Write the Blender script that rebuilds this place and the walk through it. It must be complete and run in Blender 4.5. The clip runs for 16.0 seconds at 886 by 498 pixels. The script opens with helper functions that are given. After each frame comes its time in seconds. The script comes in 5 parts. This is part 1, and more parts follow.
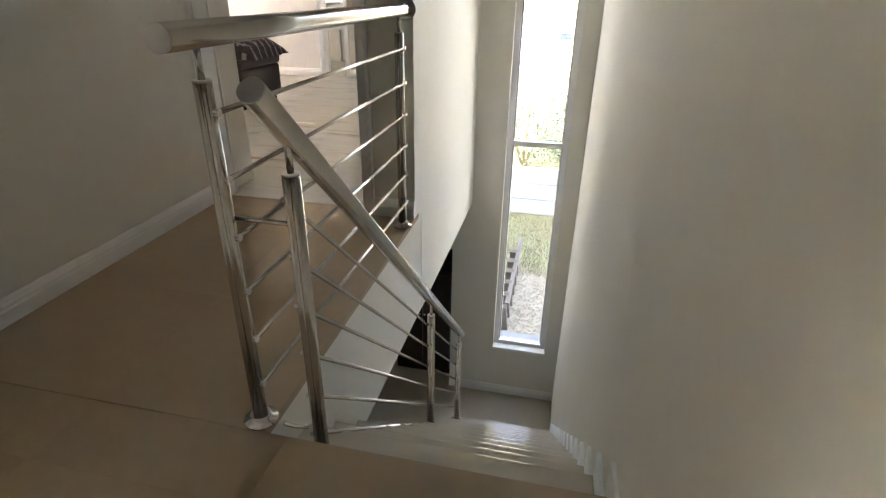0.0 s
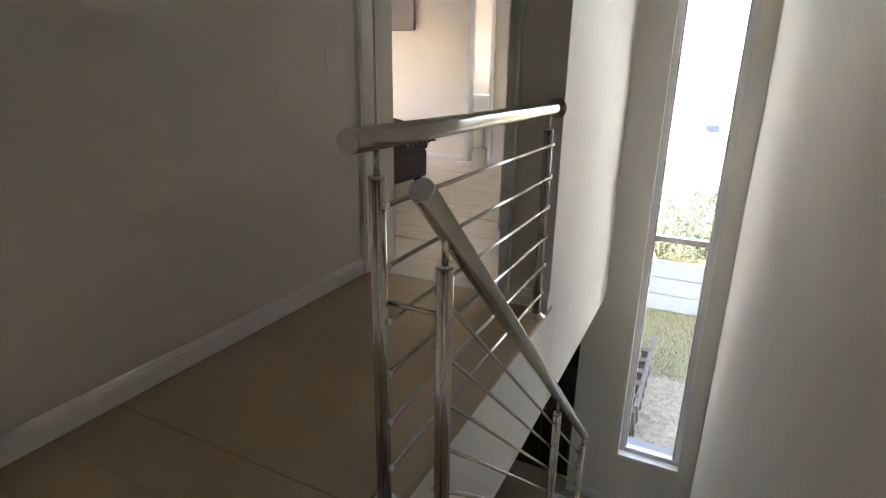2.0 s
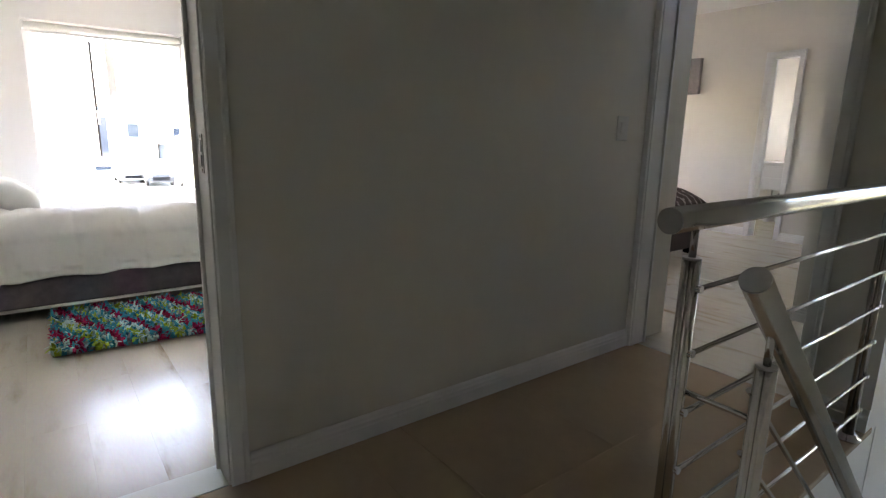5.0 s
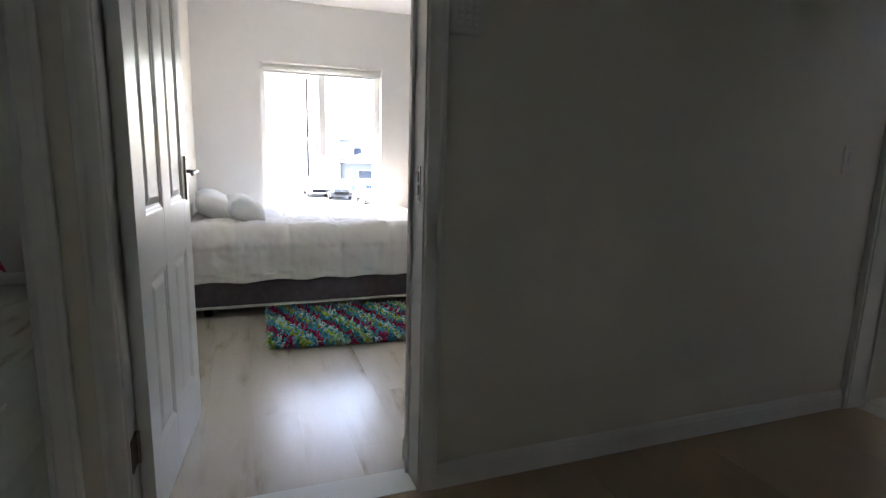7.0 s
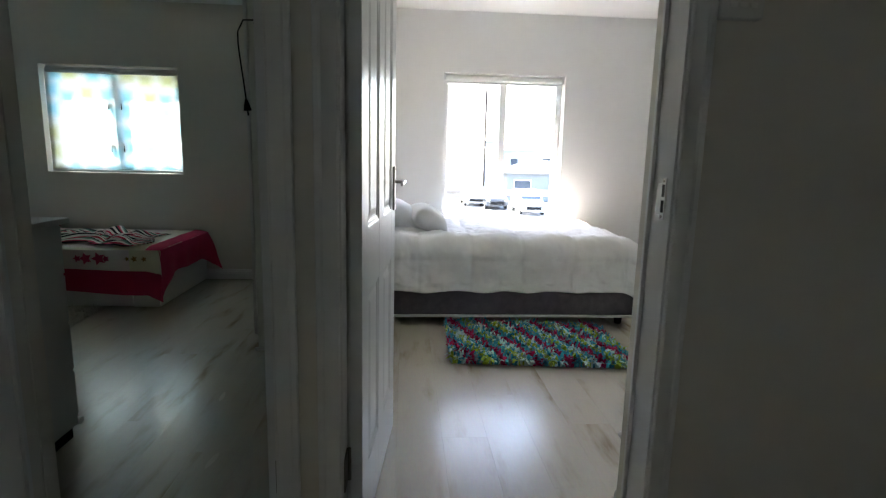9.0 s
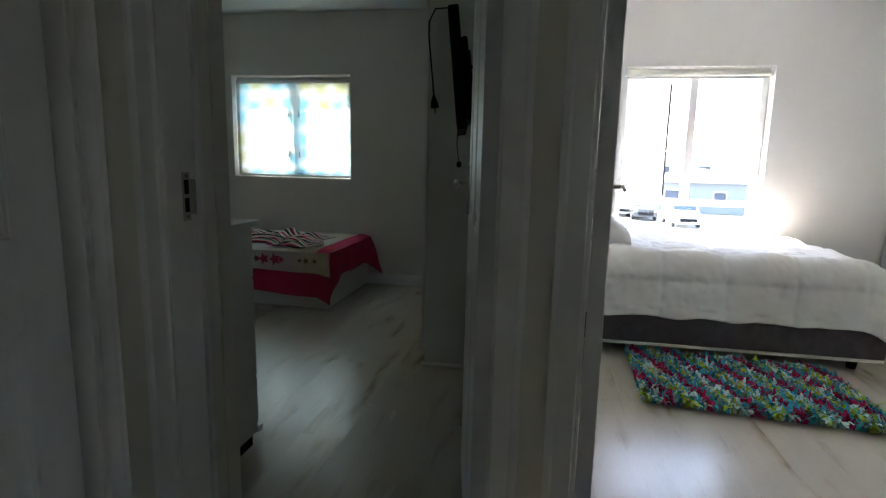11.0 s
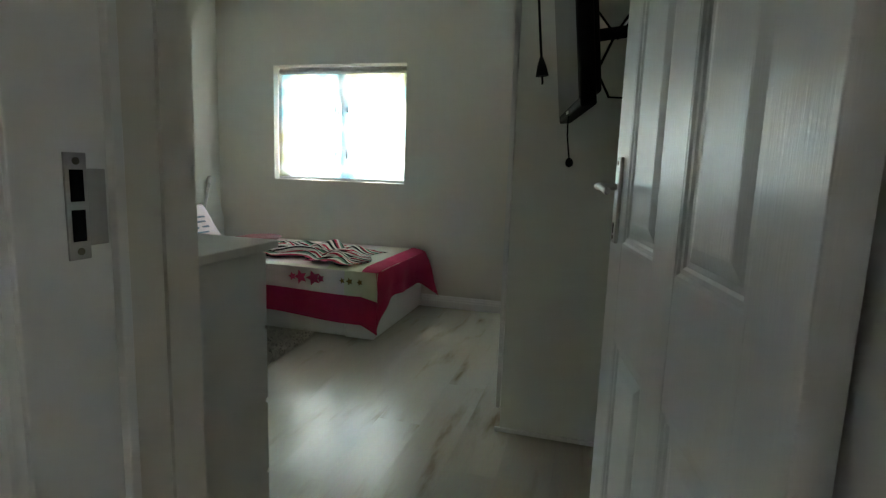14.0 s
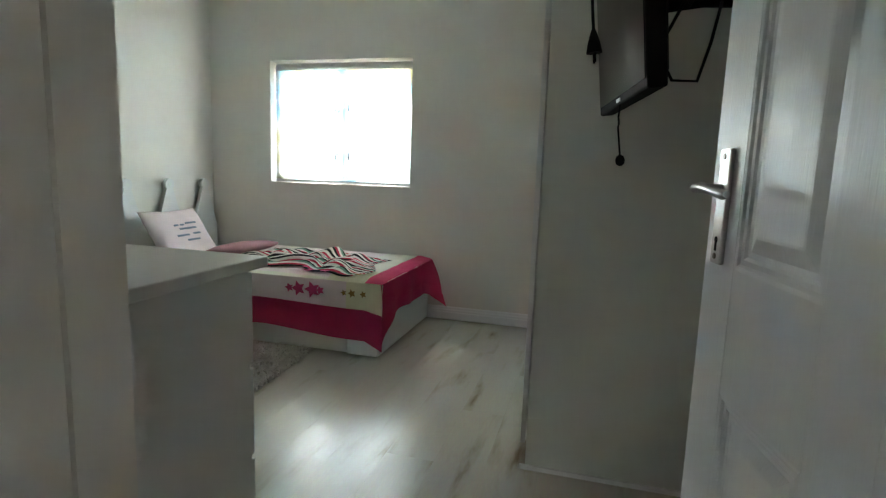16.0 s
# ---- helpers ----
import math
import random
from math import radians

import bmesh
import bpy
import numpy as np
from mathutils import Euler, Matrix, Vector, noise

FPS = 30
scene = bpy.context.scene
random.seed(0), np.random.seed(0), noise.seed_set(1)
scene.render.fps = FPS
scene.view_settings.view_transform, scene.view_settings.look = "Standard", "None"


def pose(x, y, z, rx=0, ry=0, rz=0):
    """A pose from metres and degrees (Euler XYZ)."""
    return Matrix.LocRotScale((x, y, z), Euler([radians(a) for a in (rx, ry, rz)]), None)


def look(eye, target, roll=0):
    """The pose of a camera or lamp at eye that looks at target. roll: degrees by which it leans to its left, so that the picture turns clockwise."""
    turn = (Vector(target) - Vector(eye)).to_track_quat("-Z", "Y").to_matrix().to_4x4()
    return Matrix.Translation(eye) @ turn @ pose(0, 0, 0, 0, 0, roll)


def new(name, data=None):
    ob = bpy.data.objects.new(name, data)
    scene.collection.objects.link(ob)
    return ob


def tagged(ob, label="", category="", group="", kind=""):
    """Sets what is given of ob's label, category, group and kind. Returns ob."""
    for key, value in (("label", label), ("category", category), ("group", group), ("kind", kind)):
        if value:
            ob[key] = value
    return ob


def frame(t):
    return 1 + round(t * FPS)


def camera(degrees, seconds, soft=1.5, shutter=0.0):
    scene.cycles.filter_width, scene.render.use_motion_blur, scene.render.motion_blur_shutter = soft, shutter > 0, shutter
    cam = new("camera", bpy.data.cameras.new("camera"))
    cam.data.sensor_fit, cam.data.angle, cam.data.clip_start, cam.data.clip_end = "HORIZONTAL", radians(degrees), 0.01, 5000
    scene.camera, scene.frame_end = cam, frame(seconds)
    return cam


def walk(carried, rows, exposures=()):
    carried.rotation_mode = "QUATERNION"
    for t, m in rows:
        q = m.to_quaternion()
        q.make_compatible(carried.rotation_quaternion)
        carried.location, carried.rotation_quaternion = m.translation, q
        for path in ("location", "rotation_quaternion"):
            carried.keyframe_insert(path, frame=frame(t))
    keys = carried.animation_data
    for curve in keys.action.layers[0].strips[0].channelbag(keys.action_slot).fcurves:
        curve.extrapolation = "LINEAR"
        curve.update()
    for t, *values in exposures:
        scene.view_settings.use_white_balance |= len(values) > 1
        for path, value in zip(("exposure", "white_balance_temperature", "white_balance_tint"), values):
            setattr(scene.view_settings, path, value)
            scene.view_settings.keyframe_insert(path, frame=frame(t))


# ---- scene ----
cam = camera(79.2, 16.0, soft=1.25)
PATH = [
    (0, (1.817, 0.169, 1.08), (1.438, 1.925, 0.201), 0.9),
    (0.5, (1.803, 0.171, 1.086), (1.319, 1.943, 0.296), 0.7),
    (1, (1.789, 0.166, 1.092), (1.184, 1.931, 0.372), 0.7),
    (1.5, (1.777, 0.164, 1.1), (1.058, 1.907, 0.431), 0.6),
    (2, (1.758, 0.166, 1.116), (0.912, 1.873, 0.506), 0.8),
    (2.5, (1.733, 0.165, 1.114), (0.763, 1.82, 0.547), 0.7),
    (3, (1.717, 0.133, 1.118), (0.611, 1.715, 0.594), 0.5),
    (3.5, (1.701, 0.109, 1.13), (0.473, 1.606, 0.633), 0.4),
    (4, (1.676, 0.088, 1.14), (0.32, 1.482, 0.674), 0.4),
    (4.2, (1.659, 0.094, 1.139), (0.258, 1.447, 0.684), 0.6),
    (6.3, (1.668, -0.02, 1.174), (-0.098, 0.856, 0.797), 1.4),
    (6.5, (1.668, -0.036, 1.177), (-0.116, 0.787, 0.807), 1.4),
    (7, (1.629, -0.066, 1.185), (-0.215, 0.619, 0.824), 1.6),
    (7.5, (1.593, -0.083, 1.181), (-0.297, 0.466, 0.824), 1.3),
    (8, (1.538, -0.119, 1.181), (-0.385, 0.303, 0.831), 1.3),
    (8.5, (1.459, -0.173, 1.182), (-0.489, 0.128, 0.839), 1.4),
    (9, (1.389, -0.242, 1.177), (-0.577, -0.1, 0.838), 1.4),
    (9.5, (1.327, -0.322, 1.162), (-0.645, -0.324, 0.833), 1.5),
    (10, (1.247, -0.412, 1.159), (-0.72, -0.564, 0.828), 1.6),
    (10.2, (1.221, -0.432, 1.158), (-0.742, -0.63, 0.829), 1.6),
    (12.3, (0.747, -0.646, 1.121), (-1.163, -1.15, 0.806), 1.4),
    (12.5, (0.697, -0.675, 1.124), (-1.213, -1.18, 0.813), 1.7),
    (13, (0.602, -0.711, 1.121), (-1.308, -1.22, 0.814), 2.0),
    (13.5, (0.486, -0.743, 1.12), (-1.423, -1.258, 0.816), 2.0),
    (14, (0.381, -0.802, 1.102), (-1.526, -1.327, 0.803), 2.0),
    (14.5, (0.3, -0.866, 1.089), (-1.606, -1.396, 0.794), 2.1),
    (15, (0.223, -0.904, 1.081), (-1.683, -1.435, 0.788), 2.0),
    (15.5, (0.169, -0.934, 1.081), (-1.739, -1.459, 0.794), 2.0),
    (16, (0.126, -0.943, 1.087), (-1.783, -1.466, 0.802), 2.0),
]
walk(cam, [(t, look(eye, target, roll)) for t, eye, target, roll in PATH],
     [(0, 6.0, 8800, 23), (1.5, 5.75, 8600, 24), (2.5, 5.5, 8300, 25), (4.2, 5.3, 7800, 21), (6.5, 4.6, 7200, 20), (8, 4.5, 7100, 18), (10, 4.4, 6900, 15), (12.5, 4.95, 7300, 18), (13.5, 5.5, 7400, 17), (14.5, 6.1, 7500, 21), (16, 6.4, 7300, 23)])

# ---- world, sun, exposure ----
SUN_EL, SUN_AZ = 52.0, 227.0      # azimuth of the sun, clockwise from +y
world = bpy.data.worlds.new("sky")
scene.world = world
world.use_nodes = True
wn = world.node_tree.nodes
sky = wn.new("ShaderNodeTexSky")
sky.sky_type, sky.sun_disc = "NISHITA", False
sky.sun_elevation, sky.sun_rotation = radians(SUN_EL), radians(SUN_AZ)
sky.air_density, sky.dust_density, sky.ozone_density = 1.0, 1.5, 1.0
wn["Background"].inputs["Strength"].default_value = 0.15
world.node_tree.links.new(sky.outputs[0], wn["Background"].inputs["Color"])
sun_data = bpy.data.lights.new("sun", "SUN")
sun_data.energy, sun_data.angle, sun_data.color = 2.2, radians(1.0), (1.0, 0.95, 0.88)
sun = new("sun", sun_data)
_a, _e = radians(SUN_AZ), radians(SUN_EL)
sun_from = Vector((math.sin(_a) * math.cos(_e), math.cos(_a) * math.cos(_e), math.sin(_e)))
sun.matrix_world = look(sun_from * 60, (0, 0, 0))


def fill_lamp(name, eye, target, sx, sy, watts):
    """An area lamp set in a wall opening, adding to the sky's light."""
    d = bpy.data.lights.new(name, "AREA")
    d.shape, d.size, d.size_y, d.energy, d.color = "RECTANGLE", sx, sy, watts, (0.84, 0.92, 1.0)
    new(name, d).matrix_world = look(eye, target)


# Lamps in unseen openings, added to brighten the far bedroom and bathroom.
fill_lamp("fill_master", (-4.06, 5.7, 1.5), (0, 5.5, 1.2), 0.75, 0.75, 0.06)
fill_lamp("fill_bathroom", (-2.56, 7.9, 1.6), (-1.0, 7.9, 1.1), 0.7, 0.7, 0.015)
# The sky already enters these two windows; the lamps lift it.
fill_lamp("daylight_stairs", (1.65, 4.615, 0.0), (1.65, 0.0, -0.3), 0.38, 4.0, 0.03)
fill_lamp("daylight_bedroom", (-3.60, 0.63, 1.25), (0.0, 0.75, 0.9), 0.9, 1.1, 0.18)


# ---- materials ----
def pbr(name, rgb, rough=0.5, metal=0.0, var=0.06, scale=4.0, bump=0.0, bscale=120.0, spec=0.5, stretch=(1, 1, 1), rvar=0.05, stain=None):
    """A procedural surface: two scales of colour variation, uneven gloss, fine relief."""
    m = bpy.data.materials.new(name)
    m.use_nodes = True
    nt = m.node_tree
    n, l = nt.nodes, nt.links
    b = n["Principled BSDF"]
    b.inputs["Metallic"].default_value = metal
    b.inputs["Specular IOR Level"].default_value = spec
    tc, mp = n.new("ShaderNodeTexCoord"), n.new("ShaderNodeMapping")
    mp.inputs["Scale"].default_value = stretch
    l.new(tc.outputs["Object"], mp.inputs["Vector"])
    big, fine = n.new("ShaderNodeTexNoise"), n.new("ShaderNodeTexNoise")
    big.inputs["Scale"].default_value, big.inputs["Detail"].default_value = scale, 4
    fine.inputs["Scale"].default_value, fine.inputs["Detail"].default_value = scale * 11, 5
    mix = n.new("ShaderNodeMath")
    mix.operation = "MULTIPLY_ADD"
    mix.inputs[1].default_value = 0.45
    for t in (big, fine):
        l.new(mp.outputs[0], t.inputs["Vector"])
    l.new(fine.outputs["Fac"], mix.inputs[0])
    l.new(big.outputs["Fac"], mix.inputs[2])
    ramp = n.new("ShaderNodeValToRGB")
    ramp.color_ramp.elements[0].position, ramp.color_ramp.elements[1].position = 0.45, 1.0
    lo = stain if stain else tuple(c * (1 - var) for c in rgb)
    ramp.color_ramp.elements[0].color = (*lo, 1)
    ramp.color_ramp.elements[1].color = (*(min(1, c * (1 + var)) for c in rgb), 1)
    l.new(mix.outputs[0], ramp.inputs["Fac"])
    l.new(ramp.outputs["Color"], b.inputs["Base Color"])
    rr = n.new("ShaderNodeMapRange")
    rr.inputs["To Min"].default_value, rr.inputs["To Max"].default_value = max(0.02, rough - rvar), min(1, rough + rvar)
    l.new(big.outputs["Fac"], rr.inputs["Value"])
    l.new(rr.outputs[0], b.inputs["Roughness"])
    if bump:
        bt, bp = n.new("ShaderNodeTexNoise"), n.new("ShaderNodeBump")
        bt.inputs["Scale"].default_value, bt.inputs["Detail"].default_value = bscale, 6
        bp.inputs["Strength"].default_value, bp.inputs["Distance"].default_value = bump, 0.004
        l.new(mp.outputs[0], bt.inputs["Vector"])
        l.new(bt.outputs["Fac"], bp.inputs["Height"])
        l.new(bp.outputs["Normal"], b.inputs["Normal"])
    return m


def laminate(name):
    """White-washed oak boards with brown knots and streaks along x, each board a little different."""
    m = bpy.data.materials.new(name)
    m.use_nodes = True
    n, l = m.node_tree.nodes, m.node_tree.links
    b = n["Principled BSDF"]
    tc, oi, add = n.new("ShaderNodeTexCoord"), n.new("ShaderNodeObjectInfo"), n.new("ShaderNodeVectorMath")
    mul = n.new("ShaderNodeVectorMath")
    mul.operation = "SCALE"
    mul.inputs[0].default_value = (13.0, 29.0, 7.0)
    l.new(oi.outputs["Random"], mul.inputs["Scale"])
    l.new(tc.outputs["Object"], add.inputs[0])
    l.new(mul.outputs[0], add.inputs[1])
    mp = n.new("ShaderNodeMapping")
    mp.inputs["Scale"].default_value = (1.0, 4.6, 1)
    l.new(add.outputs[0], mp.inputs["Vector"])
    streak, grain, patch = n.new("ShaderNodeTexNoise"), n.new("ShaderNodeTexNoise"), n.new("ShaderNodeTexNoise")
    for t, s, d in ((streak, 2.3, 5), (grain, 30, 6), (patch, 0.9, 2)):
        t.inputs["Scale"].default_value, t.inputs["Detail"].default_value = s, d
        l.new(mp.outputs[0], t.inputs["Vector"])
    r = n.new("ShaderNodeValToRGB")
    e = r.color_ramp.elements
    e[0].position, e[0].color = 0.26, (0.36, 0.28, 0.19, 1)
    e[1].position, e[1].color = 0.72, (0.66, 0.62, 0.54, 1)
    x = r.color_ramp.elements.new(0.345)
    x.color = (0.55, 0.49, 0.40, 1)
    x = r.color_ramp.elements.new(0.45)
    x.color = (0.63, 0.59, 0.51, 1)
    l.new(streak.outputs["Fac"], r.inputs["Fac"])
    g = n.new("ShaderNodeMix")
    g.data_type, g.blend_type = "RGBA", "MULTIPLY"
    g.inputs["Factor"].default_value = 0.16
    l.new(r.outputs["Color"], g.inputs["A"])
    l.new(grain.outputs["Color"], g.inputs["B"])
    l.new(g.outputs["Result"], b.inputs["Base Color"])
    mr = n.new("ShaderNodeMapRange")
    mr.inputs["To Min"].default_value, mr.inputs["To Max"].default_value = 0.18, 0.31
    l.new(patch.outputs["Fac"], mr.inputs["Value"])
    l.new(mr.outputs[0], b.inputs["Roughness"])
    bp = n.new("ShaderNodeBump")
    bp.inputs["Strength"].default_value, bp.inputs["Distance"].default_value = 0.08, 0.002
    l.new(grain.outputs["Fac"], bp.inputs["Height"])
    l.new(bp.outputs["Normal"], b.inputs["Normal"])
    return m


def glass_pane(name, clear=(0.93, 0.96, 0.95)):
    m = bpy.data.materials.new(name)
    m.use_nodes = True
    n, l = m.node_tree.nodes, m.node_tree.links
    n.remove(n["Principled BSDF"])
    t, g, mx, fr = (n.new("ShaderNode" + k) for k in ("BsdfTransparent", "BsdfGlossy", "MixShader", "Fresnel"))
    t.inputs["Color"].default_value = (*clear, 1)
    g.inputs["Roughness"].default_value = 0.02
    cut = n.new("ShaderNodeMath")
    cut.operation = "MULTIPLY"
    cut.inputs[1].default_value = 0.4
    l.new(fr.outputs[0], cut.inputs[0])
    l.new(cut.outputs[0], mx.inputs["Fac"])
    l.new(t.outputs[0], mx.inputs[1])
    l.new(g.outputs[0], mx.inputs[2])
    l.new(mx.outputs[0], n["Material Output"].inputs["Surface"])
    return m


def blind_cloth(name):
    """Sheer white roller blind printed with soft blue and yellow squares."""
    m = bpy.data.materials.new(name)
    m.use_nodes = True
    n, l = m.node_tree.nodes, m.node_tree.links
    n.remove(n["Principled BSDF"])
    tc, mp = n.new("ShaderNodeTexCoord"), n.new("ShaderNodeMapping")
    mp.inputs["Scale"].default_value = (1, 6.2, 6.2)
    l.new(tc.outputs["Object"], mp.inputs["Vector"])
    chk, wob = n.new("ShaderNodeTexVoronoi"), n.new("ShaderNodeTexNoise")
    chk.inputs["Scale"].default_value, chk.inputs["Randomness"].default_value = 1.0, 0.45
    chk.distance = "CHEBYCHEV"
    l.new(mp.outputs[0], chk.inputs["Vector"])
    wob.inputs["Scale"].default_value = 0.9
    l.new(mp.outputs[0], wob.inputs["Vector"])
    tint = n.new("ShaderNodeValToRGB")
    tint.color_ramp.interpolation = "CONSTANT"
    e = tint.color_ramp.elements
    e[0].color, e[1].color, e[1].position = (0.30, 0.50, 0.56, 1), (0.50, 0.50, 0.34, 1), 0.42
    x = e.new(0.62)
    x.color = (0.33, 0.52, 0.58, 1)
    sep = n.new("ShaderNodeSeparateColor")
    l.new(chk.outputs["Color"], sep.inputs[0])
    l.new(sep.outputs[0], tint.inputs["Fac"])
    edge = n.new("ShaderNodeMapRange")
    edge.inputs["From Min"].default_value, edge.inputs["From Max"].default_value = 0.12, 0.52
    l.new(chk.outputs["Distance"], edge.inputs["Value"])
    mix = n.new("ShaderNodeMix")
    mix.data_type = "RGBA"
    l.new(edge.outputs[0], mix.inputs["Factor"])
    l.new(tint.outputs["Color"], mix.inputs["A"])
    mix.inputs["B"].default_value = (0.60, 0.61, 0.60, 1)
    d, tr, tp, m1, m2 = (n.new("ShaderNode" + k) for k in ("BsdfDiffuse", "BsdfTranslucent", "BsdfTransparent", "MixShader", "MixShader"))
    for s in (d, tr, tp):
        l.new(mix.outputs["Result"], s.inputs["Color"])
    m1.inputs["Fac"].default_value, m2.inputs["Fac"].default_value = 0.75, 0.05
    l.new(d.outputs[0], m1.inputs[1])
    l.new(tr.outputs[0], m1.inputs[2])
    l.new(m1.outputs[0], m2.inputs[1])
    l.new(tp.outputs[0], m2.inputs[2])
    l.new(m2.outputs[0], n["Material Output"].inputs["Surface"])
    return m


M_WALL = pbr("painted_plaster", (0.74, 0.71, 0.65), 0.62, var=0.03, scale=1.3, bump=0.06, bscale=140)
# Paler than M_WALL, to lift the brightness of the white bedroom.
M_WHITEWALL = pbr("white_wall_paint", (0.80, 0.80, 0.79), 0.6, var=0.02, scale=1.3, bump=0.06, bscale=140)
M_CEIL = pbr("ceiling_paint", (0.86, 0.86, 0.85), 0.8, var=0.02, bump=0.05)
M_TRIM = pbr("white_gloss_paint", (0.79, 0.79, 0.78), 0.32, var=0.03, scale=3, bump=0.05, bscale=60)
M_DOOR = pbr("white_door_paint", (0.72, 0.73, 0.74), 0.30, var=0.03, scale=2, bump=0.15, bscale=34, stretch=(9, 9, 0.6))
M_TILE = pbr("polished_beige_tile", (0.44, 0.322, 0.217), 0.20, var=0.07, scale=2.2, bump=0.02, bscale=8)
M_STAIR = pbr("polished_stair_tile", (0.52, 0.46, 0.38), 0.09, var=0.06, scale=2.5, bump=0.02, bscale=8)
M_GROUT = pbr("grout", (0.39, 0.295, 0.205), 0.9, var=0.1)
M_LAM = laminate("washed_oak_laminate")
M_STEEL = pbr("brushed_stainless_steel", (0.60, 0.58, 0.55), 0.22, 1.0, var=0.05, scale=5, bump=0.05, bscale=90, stretch=(1, 0.05, 1))
M_CHROME = pbr("satin_chrome", (0.46, 0.45, 0.44), 0.3, 1.0, var=0.06, scale=20)
M_BRASSDARK = pbr("dark_hinge_steel", (0.20, 0.18, 0.15), 0.4, 1.0, var=0.1, scale=20)
M_GLASS = glass_pane("window_glass")
# Tint added to dim the daylight that reaches the hall.
M_TINT = glass_pane("dimming_glass", (0.68, 0.70, 0.69))
M_ALU = pbr("white_aluminium", (0.75, 0.75, 0.76), 0.35, var=0.02)
M_GREYALU = pbr("grey_aluminium", (0.55, 0.55, 0.56), 0.38, 0.3, var=0.02)
M_BLIND = blind_cloth("sheer_printed_blind")
M_DUVET = pbr("white_cotton", (0.80, 0.80, 0.80), 0.85, var=0.03, scale=6, bump=0.25, bscale=300, spec=0.2)
M_CHAR = pbr("charcoal_cloth", (0.105, 0.095, 0.108), 0.9, var=0.2, scale=20, bump=0.4, bscale=500, spec=0.2)
M_BLACK = pbr("black_plastic", (0.012, 0.012, 0.013), 0.6, var=0.15, scale=15, spec=0.06)
M_SCREEN = pbr("dark_glossy_screen", (0.02, 0.021, 0.024), 0.12, var=0.05)
M_RED = pbr("crimson_cotton", (0.52, 0.028, 0.095), 0.85, var=0.10, scale=7, bump=0.3, bscale=350, spec=0.2)
M_PINKQ = pbr("pale_pink_cotton", (0.72, 0.60, 0.60), 0.85, var=0.05, scale=8, bump=0.25, bscale=300, spec=0.2)
M_CREAMQ = pbr("cream_cotton", (0.70, 0.67, 0.56), 0.85, var=0.05, scale=8, bump=0.25, bscale=300, spec=0.2)
M_YELQ = pbr("yellow_print_cotton", (0.67, 0.63, 0.45), 0.85, var=0.06, scale=10, bump=0.25, bscale=300, spec=0.2)
M_DKPINK = pbr("deep_pink_print", (0.55, 0.05, 0.14), 0.85, var=0.08, scale=10, spec=0.2)
M_OLIVE = pbr("ochre_print", (0.30, 0.17, 0.05), 0.85, var=0.1, spec=0.2)
M_WHITEFURN = pbr("white_melamine", (0.70, 0.70, 0.68), 0.42, var=0.02, scale=2, bump=0.02)
M_GREENGREY = pbr("pale_grey_melamine", (0.70, 0.72, 0.67), 0.45, var=0.02, scale=1.5)
M_SHAG = pbr("cream_shag", (0.55, 0.52, 0.46), 0.95, var=0.15, scale=30, spec=0.1)
M_BROWN = pbr("dark_brown_leather", (0.035, 0.022, 0.018), 0.45, var=0.25, scale=10, bump=0.25, bscale=90)
M_THROW = pbr("dark_grey_throw", (0.08, 0.065, 0.065), 0.95, var=0.2, scale=30, bump=0.4, bscale=250, spec=0.1)
M_THROWL = pbr("pale_grey_zigzag", (0.30, 0.28, 0.28), 0.95, var=0.1, scale=30, spec=0.1)
M_DKWOOD = pbr("dark_stained_wood", (0.022, 0.014, 0.012), 0.4, var=0.3, scale=6, bump=0.15, bscale=60, stretch=(6, 6, 0.5))
M_BASKET = pbr("dark_grey_basket", (0.04, 0.045, 0.055), 0.7, var=0.2, scale=40, bump=0.5, bscale=200)
M_SOAP = pbr("frosted_bottle", (0.35, 0.33, 0.30), 0.3, var=0.05)
M_PLASTIC = pbr("white_plastic", (0.72, 0.72, 0.70), 0.35, var=0.02)
M_GRASS = pbr("dry_lawn", (0.14, 0.145, 0.08), 0.95, var=0.35, scale=1.7, bump=0.9, bscale=30, spec=0.1, stain=(0.17, 0.145, 0.095))
M_GRAVEL = pbr("tan_gravel", (0.21, 0.18, 0.14), 0.95, var=0.35, scale=9, bump=1.0, bscale=40, spec=0.1)
M_PRECAST = pbr("pale_blue_grey_precast", (0.21, 0.235, 0.265), 0.85, var=0.06, scale=2, bump=0.2, bscale=30)
M_LEAF = pbr("shrub_leaves", (0.075, 0.125, 0.095), 0.6, var=0.4, scale=5, spec=0.3)
M_BARK = pbr("grey_brown_bark", (0.14, 0.10, 0.07), 0.9, var=0.3, scale=9, bump=0.5)
M_RENDERW = pbr("pale_render", (0.42, 0.44, 0.47), 0.85, var=0.05, scale=0.6, bump=0.1)
M_RENDERG = pbr("grey_render", (0.16, 0.17, 0.19), 0.85, var=0.06, scale=0.6, bump=0.1)
M_ROOF = pbr("grey_roof_tiles", (0.10, 0.10, 0.11), 0.8, var=0.15, scale=3, bump=0.4, bscale=12)
M_DKGLASS = pbr("dark_window_glass", (0.03, 0.045, 0.07), 0.1, var=0.1)
M_ROAD = pbr("concrete_paving", (0.25, 0.245, 0.235), 0.9, var=0.12, scale=0.8, bump=0.3, bscale=30)
M_WEATHER = pbr("weathered_timber", (0.075, 0.06, 0.052), 0.85, var=0.3, scale=8, bump=0.4, bscale=60, stretch=(5, 5, 0.6))
M_CARW = pbr("white_car_paint", (0.70, 0.70, 0.71), 0.2, var=0.02)
M_CARD = pbr("dark_car_paint", (0.06, 0.065, 0.075), 0.2, var=0.05)
